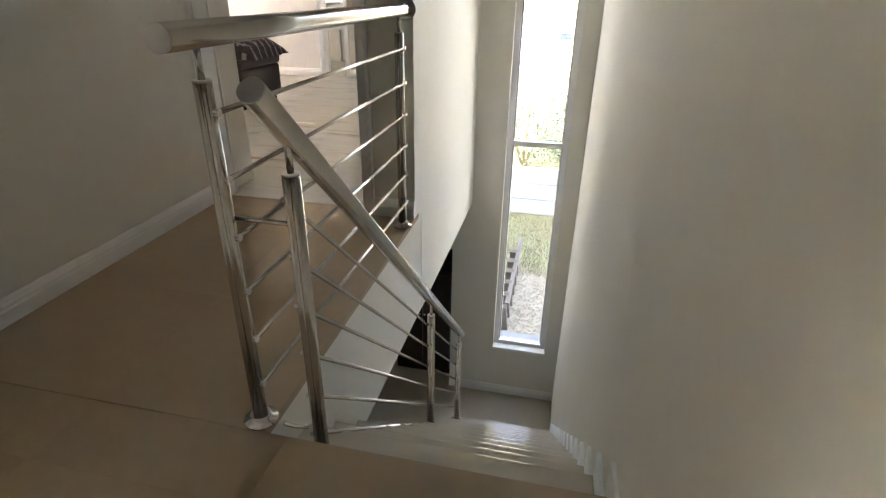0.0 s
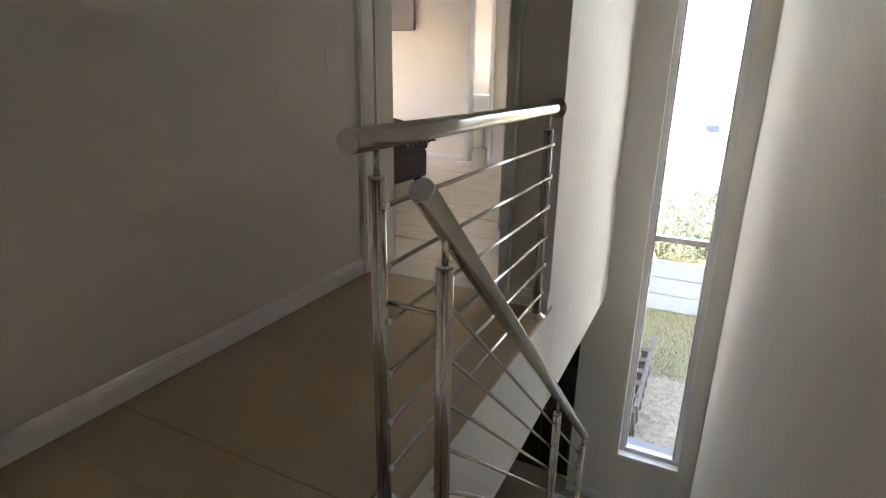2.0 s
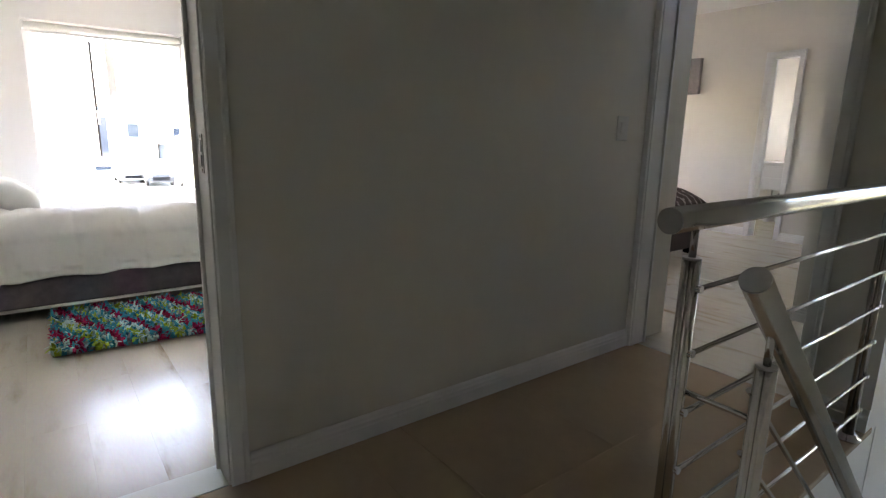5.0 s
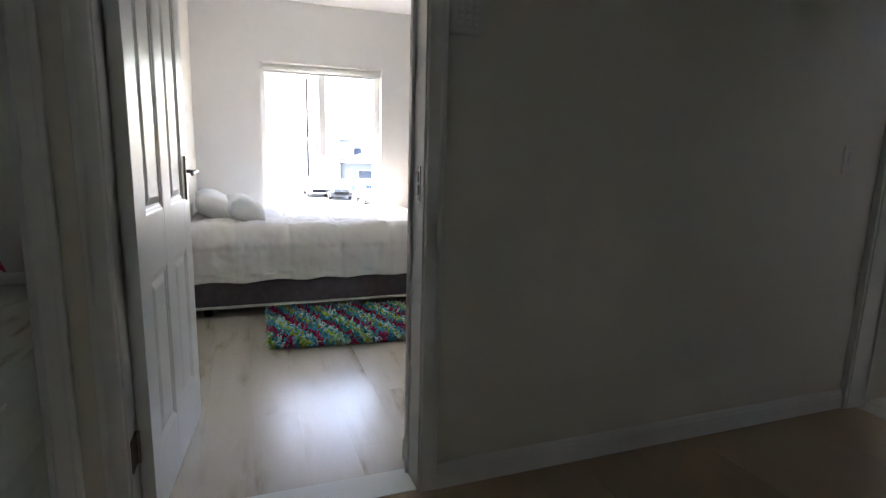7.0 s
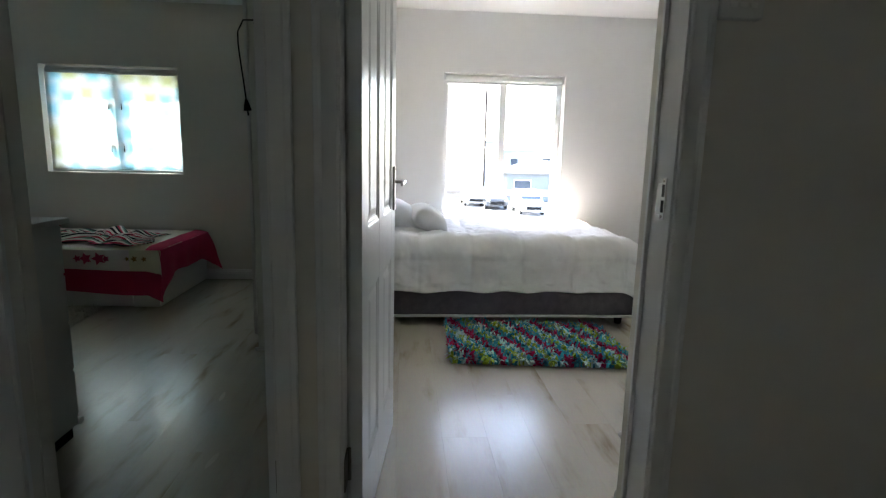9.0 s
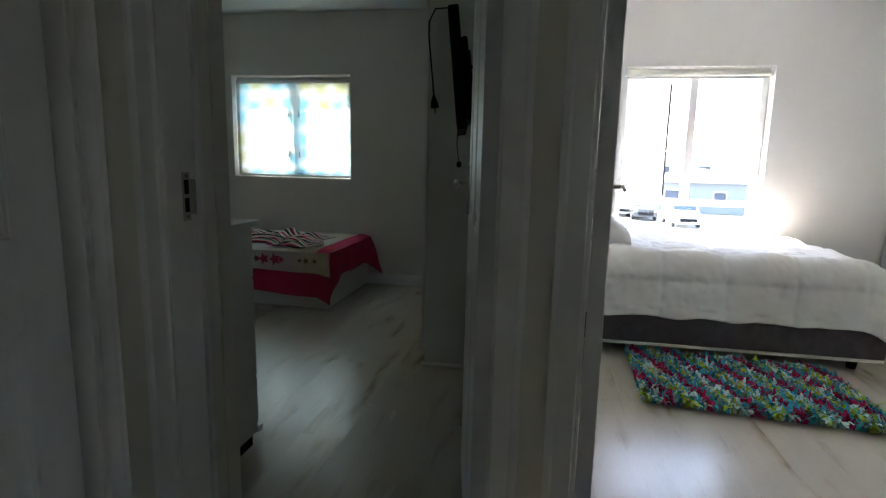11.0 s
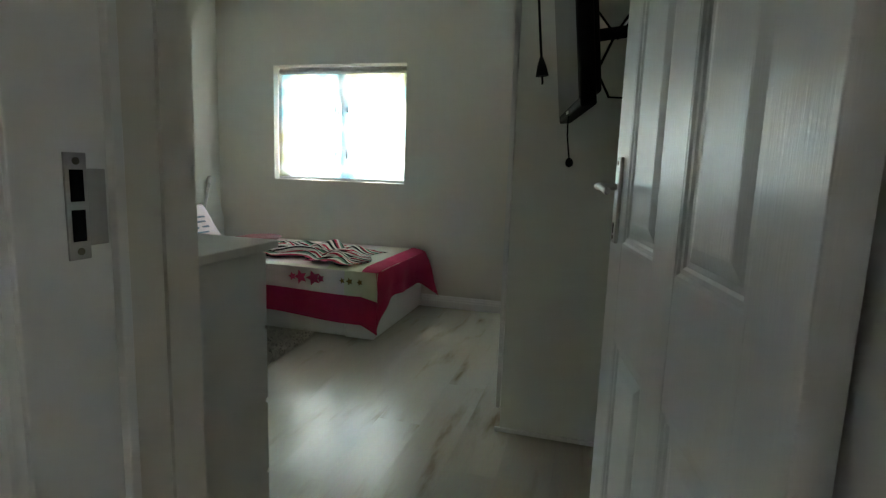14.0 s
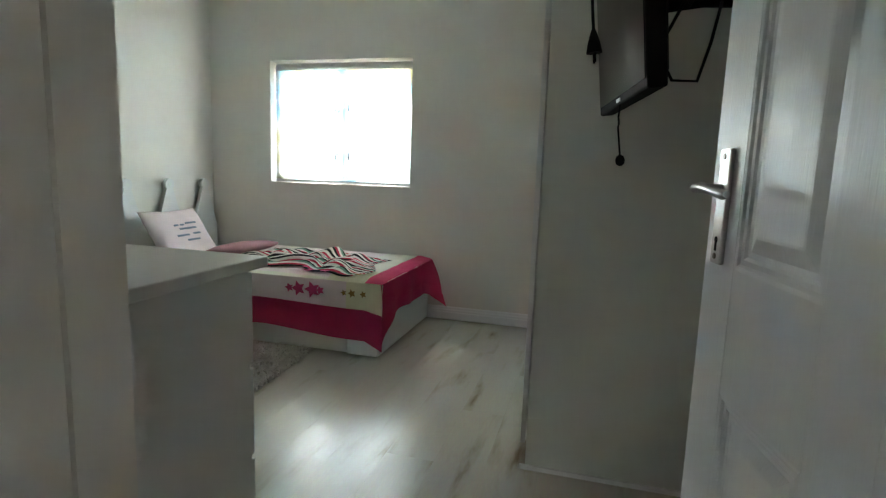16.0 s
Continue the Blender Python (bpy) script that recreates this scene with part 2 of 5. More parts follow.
M_RUBBER = pbr("tyre_rubber", (0.02, 0.02, 0.02), 0.85, var=0.2)


# ---- builders ----
def box(bm, x0, y0, z0, x1, y1, z1, m=None, bev=0.0, mi=0):
    """A box into bm between two corners; m turns or moves it, bev rounds its edges."""
    r = bmesh.ops.create_cube(bm, size=1.0)
    vs = r["verts"]
    c = Vector(((x0 + x1) / 2, (y0 + y1) / 2, (z0 + z1) / 2))
    s = (abs(x1 - x0), abs(y1 - y0), abs(z1 - z0))
    for v in vs:
        v.co = Vector((v.co.x * s[0], v.co.y * s[1], v.co.z * s[2])) + c
    if bev:
        es = list({e for v in vs for e in v.link_edges})
        r = bmesh.ops.bevel(bm, geom=es, offset=bev, segments=2, profile=0.5, affect="EDGES", clamp_overlap=True)
        vs = list({v for f in r["faces"] for v in f.verts} | {v for v in vs if v.is_valid})
    if m is not None:
        for v in vs:
            v.co = m @ v.co
    if mi:
        for f in {f for v in vs for f in v.link_faces}:
            f.material_index = mi
    return bm


def tube(bm, pts, r, seg=14, caps=True, mi=0):
    """A round bar along a line of points; r is one radius or one for each point."""
    pts = [Vector(p) for p in pts]
    rs = r if isinstance(r, (list, tuple)) else [r] * len(pts)
    rings = []
    ref = None
    for i, p in enumerate(pts):
        d = (pts[min(i + 1, len(pts) - 1)] - pts[max(i - 1, 0)]).normalized()
        if ref is None:
            ref = Vector((0, 0, 1)) if abs(d.z) < 0.9 else Vector((1, 0, 0))
        u = d.cross(ref).normalized()
        w = u.cross(d).normalized()
        ref = w
        rings.append([bm.verts.new(p + rs[i] * (math.cos(2 * math.pi * k / seg) * u + math.sin(2 * math.pi * k / seg) * w)) for k in range(seg)])
    for a, b in zip(rings, rings[1:]):
        for k in range(seg):
            f = bm.faces.new((a[k], a[(k + 1) % seg], b[(k + 1) % seg], b[k]))
            f.smooth, f.material_index = True, mi
    if caps:
        for ring in (rings[0], rings[-1]):
            f = bm.faces.new(ring)
            f.material_index = mi
    bmesh.ops.recalc_face_normals(bm, faces=bm.faces)
    return bm


def sheet(bm, fn, nu, nv, mi=None, smooth=True):
    """A grid surface fn(u, v), u and v from 0 to 1; mi(u, v) picks the material."""
    vs = [[bm.verts.new(fn(i / nu, j / nv)) for j in range(nv + 1)] for i in range(nu + 1)]
    for i in range(nu):
        for j in range(nv):
            f = bm.faces.new((vs[i][j], vs[i + 1][j], vs[i + 1][j + 1], vs[i][j + 1]))
            f.smooth = smooth
            if mi:
                f.material_index = mi((i + 0.5) / nu, (j + 0.5) / nv)
    return bm


def part(name, bm, material, parent=None, label="", mats=None):
    """Links a bmesh as one mesh object, under a thing or a part."""
    me = bpy.data.meshes.new(name)
    bm.normal_update()
    bm.to_mesh(me)
    bm.free()
    for m in (mats or [material]):
        me.materials.append(m)
    ob = new(name, me)
    if parent is not None:
        ob.parent = parent
        if parent.type == "EMPTY":
            ob.matrix_parent_inverse = parent.matrix_basis.inverted()
    if label:
        ob["label"] = label
    return ob


def thing(name, x, y, z, label, category, group="", kind=""):
    e = new(name)
    e.empty_display_size = 0.1
    e.matrix_basis = Matrix.Translation((x, y, z))
    return tagged(e, label, category, group, kind)


def B():
    return bmesh.new()


def bx(*a, **k):
    return box(bmesh.new(), *a, **k)


def slab(name, axis, a0, a1, f0, f1, z0, z1, holes=(), material=None, label=""):
    """A wall along axis ('x' or 'y') from a0 to a1, between the planes f0 and f1, with holes (a0, a1, z0, z1) right through it."""
    bm = bmesh.new()
    As = sorted({a0, a1, *(h[0] for h in holes), *(h[1] for h in holes)})
    Zs = sorted({z0, z1, *(h[2] for h in holes), *(h[3] for h in holes)})
    As = [a for a in As if a0 <= a <= a1]
    Zs = [z for z in Zs if z0 <= z <= z1]

    def solid(i, j):
        if not (0 <= i < len(As) - 1 and 0 <= j < len(Zs) - 1):
            return False
        a, z = (As[i] + As[i + 1]) / 2, (Zs[j] + Zs[j + 1]) / 2
        return not any(h[0] < a < h[1] and h[2] < z < h[3] for h in holes)

    def P(a, f, z):
        return (a, f, z) if axis == "x" else (f, a, z)
    cache = {}

    def V(*p):
        k = tuple(round(c, 5) for c in p)
        if k not in cache:
            cache[k] = bm.verts.new(p)
        return cache[k]
    for i in range(len(As) - 1):
        for j in range(len(Zs) - 1):
            if not solid(i, j):
                continue
            a, b, c, d = As[i], As[i + 1], Zs[j], Zs[j + 1]
            for f in (f0, f1):
                bm.faces.new([V(*P(a, f, c)), V(*P(b, f, c)), V(*P(b, f, d)), V(*P(a, f, d))])
            for di, dj, q in ((-1, 0, (a, a, c, d)), (1, 0, (b, b, c, d)), (0, -1, (a, b, c, c)), (0, 1, (a, b, d, d))):
                if not solid(i + di, j + dj):
                    p, r, s, t = q
                    if p == r:
                        bm.faces.new([V(*P(p, f0, s)), V(*P(p, f1, s)), V(*P(p, f1, t)), V(*P(p, f0, t))])
                    else:
                        bm.faces.new([V(*P(p, f0, s)), V(*P(r, f0, s)), V(*P(r, f1, s)), V(*P(p, f1, s))])
    bmesh.ops.recalc_face_normals(bm, faces=bm.faces)
    ob = part(name, bm, material or M_WALL)
    return tagged(ob, label or "warm off-white painted plaster wall", "wall", kind="structure")


def extrude_profile(bm, prof, path, up=Vector((0, 0, 1))):
    """Sweeps a closed profile (out, height) straight from path[0] to path[1]; 'out' lies to the left of the path."""
    a, b = Vector(path[0]), Vector(path[1])
    d = (b - a).normalized()
    side = up.cross(d).normalized()
    r0 = [bm.verts.new(a + side * o + up * h) for o, h in prof]
    r1 = [bm.verts.new(b + side * o + up * h) for o, h in prof]
    n = len(prof)
    for k in range(n):
        bm.faces.new((r0[k], r0[(k + 1) % n], r1[(k + 1) % n], r1[k]))
    bm.faces.new(r0)
    bm.faces.new(r1)
    bmesh.ops.recalc_face_normals(bm, faces=bm.faces)
    return bm


SKIRT = [(0, 0), (0.018, 0), (0.018, 0.052), (0.015, 0.058), (0.015, 0.070), (0.011, 0.076), (0.009, 0.088), (0.004, 0.095), (0, 0.095)]
CASING = [(0, 0), (0.013, 0), (0.016, 0.004), (0.016, 0.040), (0.020, 0.047), (0.020, 0.058), (0.018, 0.060), (0, 0.060)]


def skirting(a, b, label="white moulded timber skirting board"):
    """A skirting board from a to b; it stands out to the left of that line."""
    ob = part("baseboard", extrude_profile(B(), SKIRT, (a, b)), M_TRIM)
    return tagged(ob, label, "skirting board", kind="structure")


# ---- the large structure ----
CEIL, T = 2.43, 0.19
XW1, XW2 = -3.52, -3.65           # window walls of the two bedrooms
YN, YE = 2.65, 4.56               # end wall of the landing, window wall of the stairwell
XR = 2.03                          # stairwell's closed side
LOW = -2.70                       # lower floor
GRD = -2.90                       # ground outside
D1 = (-0.412, 0.472, -0.02, 2.07)     # doorway of the white bedroom
D2 = (-1.341, -0.585, -0.02, 2.07)   # doorway of the pink bedroom

slab("wall_west", "y", -1.73, 3.01, -T, 0.0, -0.02, CEIL, (D1, D2))
slab("wall_south", "x", 0.0, XR, -1.73, -1.50, -0.02, CEIL, ((0.062, 0.88, -0.02, 2.05),))
slab("wall_bed1_window", "y", -0.46, 3.0, XW1 - 0.22, XW1, -0.02, CEIL, ((0.085, 1.18, 0.50, 1.915),), M_WHITEWALL, "white painted plaster wall")
slab("wall_bed1_north", "x", XW1, -T, 2.85, 3.0, -0.02, CEIL, (), M_WHITEWALL, "white painted plaster wall")
slab("wall_partition", "x", XW2 - 0.22, -T, -0.56, -0.46, -0.02, CEIL)
slab("wall_pink_window", "y", -4.15, -0.56, XW2 - 0.22, XW2, -0.02, CEIL, ((-3.415, -2.25, 0.965, 1.89),))
slab("wall_pink_south", "x", XW2, -T, -4.15, -3.96, -0.02, CEIL)
slab("wall_pink_east", "y", -4.15, -1.336, -0.25, -T - 0.001, -0.02, CEIL)
slab("wall_landing_end", "x", 0.0, 1.13, YN, YN + 0.13, -0.02, CEIL, ((0.03, 0.855, -0.02, 2.07),))
slab("wall_stairwell", "y", YN + 0.13, YE, 0.99, 1.13, -0.63, CEIL)
slab("wall_stair_window", "x", 0.96, XR + 0.25, YE, YE + 0.22, -3.2, CEIL, ((1.393, 1.90, -2.15, 2.10),))
slab("wall_stair_side", "y", -1.95, YE, XR, XR + 0.25, -3.2, CEIL)
slab("wall_master_north", "x", -4.2, 1.1, 7.0, 7.15, -0.02, 2.7, ((-1.27, -0.98, -0.02, 2.09),))
# The hole is out of view, cut to let light into the far bedroom.
slab("wall_master_west", "y", 3.0, 7.0, -4.2, -4.0, -0.02, 2.7, ((5.3, 6.1, 1.1, 1.9),))
slab("wall_master_south", "x", -4.2, 0.0, YN + 0.13, 3.0, CEIL, 2.7)
slab("wall_master_south_lower", "x", -4.2, XW1 - 0.22, YN + 0.13, 3.0, -0.02, CEIL)
slab("wall_master_east", "y", YN + 0.13 + 1.75, 7.0, 0.96, 1.10, -0.02, 2.7)
slab("wall_master_return", "x", 0.36, 0.96, 3.95, 4.08, -0.02, 2.7)
slab("wall_bath_back", "x", -2.6, 0.2, 8.6, 8.7, -0.02, 2.7)
# Another unseen hole, cut to light the bathroom.
slab("wall_bath_left", "y", 7.15, 8.6, -2.6, -2.5, -0.02, 2.7, ((7.5, 8.3, 1.2, 2.0),))
slab("wall_bath_right", "y", 7.15, 8.6, 0.1, 0.2, -0.02, 2.7)
slab("wall_lower_west", "y", 0.9, 6.0, -1.8, -1.65, -3.2, -0.4)
slab("wall_lower_north", "x", -1.8, 0.96, 5.9, 6.05, -3.2, -0.4)
slab("wall_lower_jog", "y", YE + 0.22, 5.9, 0.96, 1.10, -3.2, -0.4)
slab("wall_lower_south", "x", -1.8, XR, 0.75, 0.9, -3.2, -0.4)

def plate(name, x0, y0, x1, y1, z0, z1, material, label, category):
    return tagged(part(name, bx(x0, y0, z0, x1, y1, z1), material), label, category, kind="structure")


plate("ceiling_rooms", XW2 - 0.22, -4.15, XR + 0.5, 3.02, CEIL, CEIL + 0.1, M_CEIL, "flat white painted ceiling", "ceiling")
plate("roof_slab", XW2 - 0.6, -4.5, XR + 0.8, 3.0, CEIL + 0.11, CEIL + 0.3, M_RENDERG, "grey concrete roof slab", "roof")
plate("bedroom_slab", XW2 - 0.22, -4.15, 0.0, 3.0, -0.5, -0.026, M_GROUT, "screed under the bedroom floors", "floor slab")
plate("ceiling_stairwell", 0.96, 2.2, XR + 0.25, YE + 0.22, CEIL, CEIL + 0.1, M_CEIL, "flat white painted ceiling over the stairwell", "ceiling")
plate("ceiling_master", -4.2, 2.86, 1.1, 8.7, 2.7, 2.8, M_CEIL, "flat white painted ceiling", "ceiling")
plate("landing_slab", 0.0, 1.122, 1.128, YN + 0.13, -0.63, -0.026, M_WALL, "plastered edge of the landing floor slab", "floor slab")
plate("hall_slab", 0.0, -1.73, XR, 1.115, -0.63, -0.026, M_WALL, "plastered hall floor slab", "floor slab")
plate("master_slab", -4.2, YN + 0.13, 0.96, 8.7, -0.5, -0.026, M_GROUT, "screed under the far bedroom floor", "floor slab")
plate("lower_floor", -1.8, 0.75, XR + 0.25, YE + 0.1, LOW - 0.2, LOW, M_STAIR, "polished beige tiled floor at the foot of the stairs", "floor")
plate("lower_floor_back", -1.8, YE + 0.1, 0.96, 6.05, LOW - 0.2, LOW, M_STAIR, "polished beige tiled floor of the lower room", "floor")

# skirting boards
skirting((0, YN, 0), (0, 0.533, 0))
skirting((0, -0.473, 0), (0, -0.524, 0))
skirting((XW1, 2.85, 0), (XW1, -0.46, 0))
skirting((-T, 0.47, 0), (-T, 2.85, 0))
skirting((-T, 2.85, 0), (XW1, 2.85, 0))
skirting((XW2, -1.14, 0), (XW2, -3.96, 0))
skirting((XW2, -3.96, 0), (-0.25, -3.96, 0))
skirting((1.13, YN, 0), (0.916, YN, 0))
skirting((0.96, 3.95, 0), (0.36, 3.95, 0))
skirting((0.96, 7.0, 0), (-0.92, 7.0, 0))
skirting((-1.33, 7.0, 0), (-4.0, 7.0, 0))
skirting((XR, YE, LOW), (0.96, YE, LOW))


# ---- doorways and doors ----
def casing_set(name, yl, yr, ztop, x=0.0, axis="y", flip=1, depth=0.121, label="white painted door frame with moulded architrave"):
    """Architrave round an opening and the lining inside it. axis y: in a wall along y facing +x; axis x: in a wall along x facing -y."""
    def M(p):
        return Vector((x + flip * p[0], p[1], p[2])) if axis == "y" else Vector((p[1], x - p[0], p[2]))
    root = M((0, (yl + yr) / 2, 0))
    t = thing(name, root.x, root.y, 0, label, "door frame", kind="structure")

    def post(y, s):
        bm = B()
        prof = [(o, s * w) for o, w in CASING]
        lo = [bm.verts.new(M((o, y + w, 0.0))) for o, w in prof]
        hi = [bm.verts.new(M((o, y + w, ztop + abs(w)))) for o, w in prof]
        n = len(prof)
        for k in range(n):
            bm.faces.new((lo[k], lo[(k + 1) % n], hi[(k + 1) % n], hi[k]))
        bm.faces.new(lo), bm.faces.new(hi)
        bmesh.ops.recalc_face_normals(bm, faces=bm.faces)
        part("architrave", bm, M_TRIM, t)
    post(yl, -1)
    post(yr, 1)
    bm = B()
    lo = [bm.verts.new(M((o, yl - w, ztop + w))) for o, w in CASING]
    hi = [bm.verts.new(M((o, yr + w, ztop + w))) for o, w in CASING]
    n = len(CASING)
    for k in range(n):
        bm.faces.new((lo[k], lo[(k + 1) % n], hi[(k + 1) % n], hi[k]))
    bmesh.ops.recalc_face_normals(bm, faces=bm.faces)
    part("architrave", bm, M_TRIM, t)
    for y, s in ((yl, 1), (yr, -1)):
        bm = B()
        p = [M((-depth, y - s * 0.002, 0)), M((0.002, y + s * 0.006, ztop))]
        box(bm, *p[0], *p[1], bev=0.002)
        q = [M((-0.121, y + s * 0.006, 0)), M((-0.106, y + s * 0.018, ztop - 0.012))]
        box(bm, *q[0], *q[1], bev=0.002)
        part("jamb", bm, M_TRIM, t)
    p = [M((-depth, yl + 0.006, ztop - 0.012)), M((0.002, yr - 0.006, ztop))]
    part("head", bx(*p[0], *p[1], bev=0.002), M_TRIM, t)
    return t


casing_set("door_frame", D1[0], D1[1], 2.07)
casing_set("door_frame", D2[0], D2[1], 2.07)
casing_set("door_frame", 0.03, 0.855, 2.07, x=YN, axis="x", depth=0.131)


def panel_door(name, hinge, angle, width, side, label, height=2.03):
    """A four-panel moulded door hung at hinge (x, y); closed it runs along local +x, thickness in y. side: +1 or -1, the face with the full handle seen."""
    t = new(name)
    t.matrix_basis = pose(hinge[0], hinge[1], 0.008, 0, 0, angle)
    tagged(t, label, "door", kind="structure")
    th, st, mu = 0.036, 0.105, 0.105
    pw = (width - 2 * st - mu) / 2
    xs = [0, st, st + pw, st + pw + mu, width - st, width]
    zs = [0, 0.21, 0.77, 0.955, height - 0.12, height]
    bm = B()
    core = 0.008
    box(bm, 0.001, -core, 0.001, width - 0.001, core, height - 0.001)
    for a, b in ((0, 1), (2, 3), (4, 5)):
        box(bm, xs[a], -th / 2, 0, xs[b], th / 2, height, bev=0.0015)
    for a, b in ((1, 2), (3, 4)):
        for c, d in ((0, 1), (2, 3), (4, 5)):
            box(bm, xs[a], -th / 2 + 0.0004, zs[c], xs[b], th / 2 - 0.0004, zs[d])
    body = part("leaf", bm, M_DOOR)
    body.parent = t
    # panel mouldings and raised fields
    for s in (-1, 1):
        for a, b in ((1, 2), (3, 4)):
            for c, d in ((1, 2), (3, 4)):
                bm = B()
                x0, x1, z0, z1 = xs[a], xs[b], zs[c], zs[d]
                steps = [(0.0, 0.0176), (0.006, 0.0168), (0.010, 0.0138), (0.017, 0.0132), (0.021, 0.0102), (0.029, 0.0096), (0.050, 0.0150), (0.054, 0.0154)]
                rings = [[bm.verts.new((X, s * y, Z)) for X, Z in ((x0 + i, z0 + i), (x1 - i, z0 + i), (x1 - i, z1 - i), (x0 + i, z1 - i))] for i, y in steps]
                for r0, r1 in zip(rings, rings[1:]):
                    for k in range(4):
                        bm.faces.new((r0[k], r0[(k + 1) % 4], r1[(k + 1) % 4], r1[k]))
                bm.faces.new(rings[-1])
                bmesh.ops.recalc_face_normals(bm, faces=bm.faces)
                part("panel", bm, M_DOOR, None).parent = t
    for s in (-1, 1):
        y = s * th / 2
        bm = box(B(), width - 0.073, y, 0.955, width - 0.037, y + s * 0.008, 1.128, bev=0.003)
        pl = part("lock_plate", bm, M_CHROME)
        pl["label"] = "satin steel lock plate"
        pl.parent = t
        bm = B()
        tube(bm, [(width - 0.055, y, 1.068), (width - 0.055, y + s * 0.045, 1.068)], 0.007)
        tube(bm, [(width - 0.052, y + s * 0.045, 1.068), (width - 0.085, y + s * 0.047, 1.070), (width - 0.12, y + s * 0.046, 1.066), (width - 0.16, y + s * 0.047, 1.062), (width - 0.172, y + s * 0.047, 1.063)], [0.007, 0.0075, 0.0065, 0.007, 0.005])
        h = part("handle", bm, M_CHROME)
        h["label"] = "curved satin chrome lever handle"
        h.parent = t
        # A black shape on the plate gives the keyhole's shaded inside.
        bm = B()
        tube(bm, [(width - 0.055, y + s * 0.0081, 0.992), (width - 0.055, y + s * 0.009, 0.992)], 0.005)
        box(bm, width - 0.058, y + s * 0.0081, 0.975, width - 0.052, y + s * 0.009, 0.99)
        k = part("keyhole_dark", bm, M_BLACK)
        k.parent = t
        for z in (0.967, 1.116):
            bm = tube(B(), [(width - 0.055, y + s * 0.007, z), (width - 0.055, y + s * 0.0095, z)], 0.0045)
            part("screw", bm, M_BRASSDARK).parent = t
    return t


panel_door("door_1", (-0.075, -0.377), 174.3, 0.745, 1, "white four-panel moulded door standing wide open")
panel_door("door_2", (-0.085, -0.616), 189.7, 0.745, 1, "white four-panel moulded door standing wide open")


def butt_hinge(x, y, z, s, label="dark steel butt hinge on the door frame"):
    t = thing("hinge", x, y, z, label, "hinge", "door hinges")
    part("leaf", bx(x - 0.034, y, z, x + 0.034, y + s * 0.004, z + 0.10, bev=0.001), M_BRASSDARK, t)
    part("knuckle", tube(B(), [(x - 0.032, y + s * 0.008, z), (x - 0.032, y + s * 0.008, z + 0.10)], 0.006), M_BRASSDARK, t)


for z in (0.23, 1.75):
    butt_hinge(-0.04, -0.4055, z, 1)
    butt_hinge(-0.045, -0.5915, z, -1)


def strike(x, y, z, s):
    """A lock strike plate on a jamb face at y that looks towards s."""
    t = thing("strike_plate", x, y, z, "steel lock strike plate screwed to the door jamb", "strike plate", "strike plates")
    part("plate", bx(x - 0.013, y, z, x + 0.013, y + s * 0.003, z + 0.115, bev=0.001), M_CHROME, t)
    part("lip", bx(x - 0.036, y + s * 0.0005, z + 0.014, x - 0.0125, y + s * 0.0028, z + 0.098, bev=0.001), M_CHROME, t)
    # Solid black blocks paint in the shade inside the two mortise holes.
    for zz in (z + 0.020, z + 0.063):
        part("mortise_dark", bx(x - 0.008, y + s * 0.002, zz, x + 0.008, y + s * 0.0034, zz + 0.034), M_BLACK, t)
    for zz in (z + 0.009, z + 0.106):
        part("screw", tube(B(), [(x, y + s * 0.002, zz), (x, y + s * 0.0042, zz)], 0.004), M_BRASSDARK, t)


strike(-0.040, 0.4655, 1.02, -1)
strike(-0.066, -1.3345, 0.99, 1)

# Added dark sheet: stops leaking light and darkens the gap round the door.
plate("door_gap_blocker", 0.05, -1.78, 0.97, -1.731, -0.02, 2.1, M_DKWOOD, "unseen dark sheet added behind the closed door to block light", "wall")
# closed door at the end of the hall behind the camera
part_frame = casing_set("door_frame", 0.062, 0.88, 2.05, x=-1.50, axis="x", depth=0.2)
part_frame.matrix_basis = Matrix.Translation((0.471, -1.50, 0)) @ Matrix.Diagonal((1, -1, 1, 1))
panel_door("door_3", (0.078, -1.56), 0, 0.785, 1, "white four-panel moulded door, closed", 2.0)


# ---- windows ----
def window_stair():
    t = thing("window_1", 1.65, YE + 0.1, -2.14, "tall narrow window with white aluminium frame in the stairwell", "window", kind="structure")
    x0, x1, y0, y1 = 1.393, 1.90, YE + 0.07, YE + 0.13
    fw = 0.045
    for a, b in ((x0, x0 + fw), (x1 - fw, x1)):
        part("frame", bx(a, y0, -2.14, b, y1, 2.10, bev=0.004), M_ALU, t)
    for z in (-2.14, -0.115, 2.055):
        part("rail", bx(x0 + fw, y0, z, x1 - fw, y1, z + 0.045, bev=0.004), M_ALU, t)
    for a, b in ((x0 + fw, x0 + fw + 0.014), (x1 - fw - 0.014, x1 - fw)):
        for c, d in ((-2.095, -0.115), (-0.07, 2.055)):
            part("bead", bx(a, y0 + 0.012, c, b, y1 - 0.012, d, bev=0.003), M_GREYALU, t)
    for c, d in ((-2.095, -0.115), (-0.07, 2.055)):
        p = part("pane", bx(x0 + fw, YE + 0.098, c, x1 - fw, YE + 0.103, d), M_TINT, t)
        p.visible_shadow = False
    part("outer_sill", bx(x0, y1 + 0.001, -2.14, x1, YE + 0.26, -2.115, bev=0.004), M_RENDERG, t)
    part("sill", bx(x0 - 0.004, YE - 0.012, -2.16, x1 + 0.004, y0, -2.132, bev=0.004), M_TRIM, t)


window_stair()


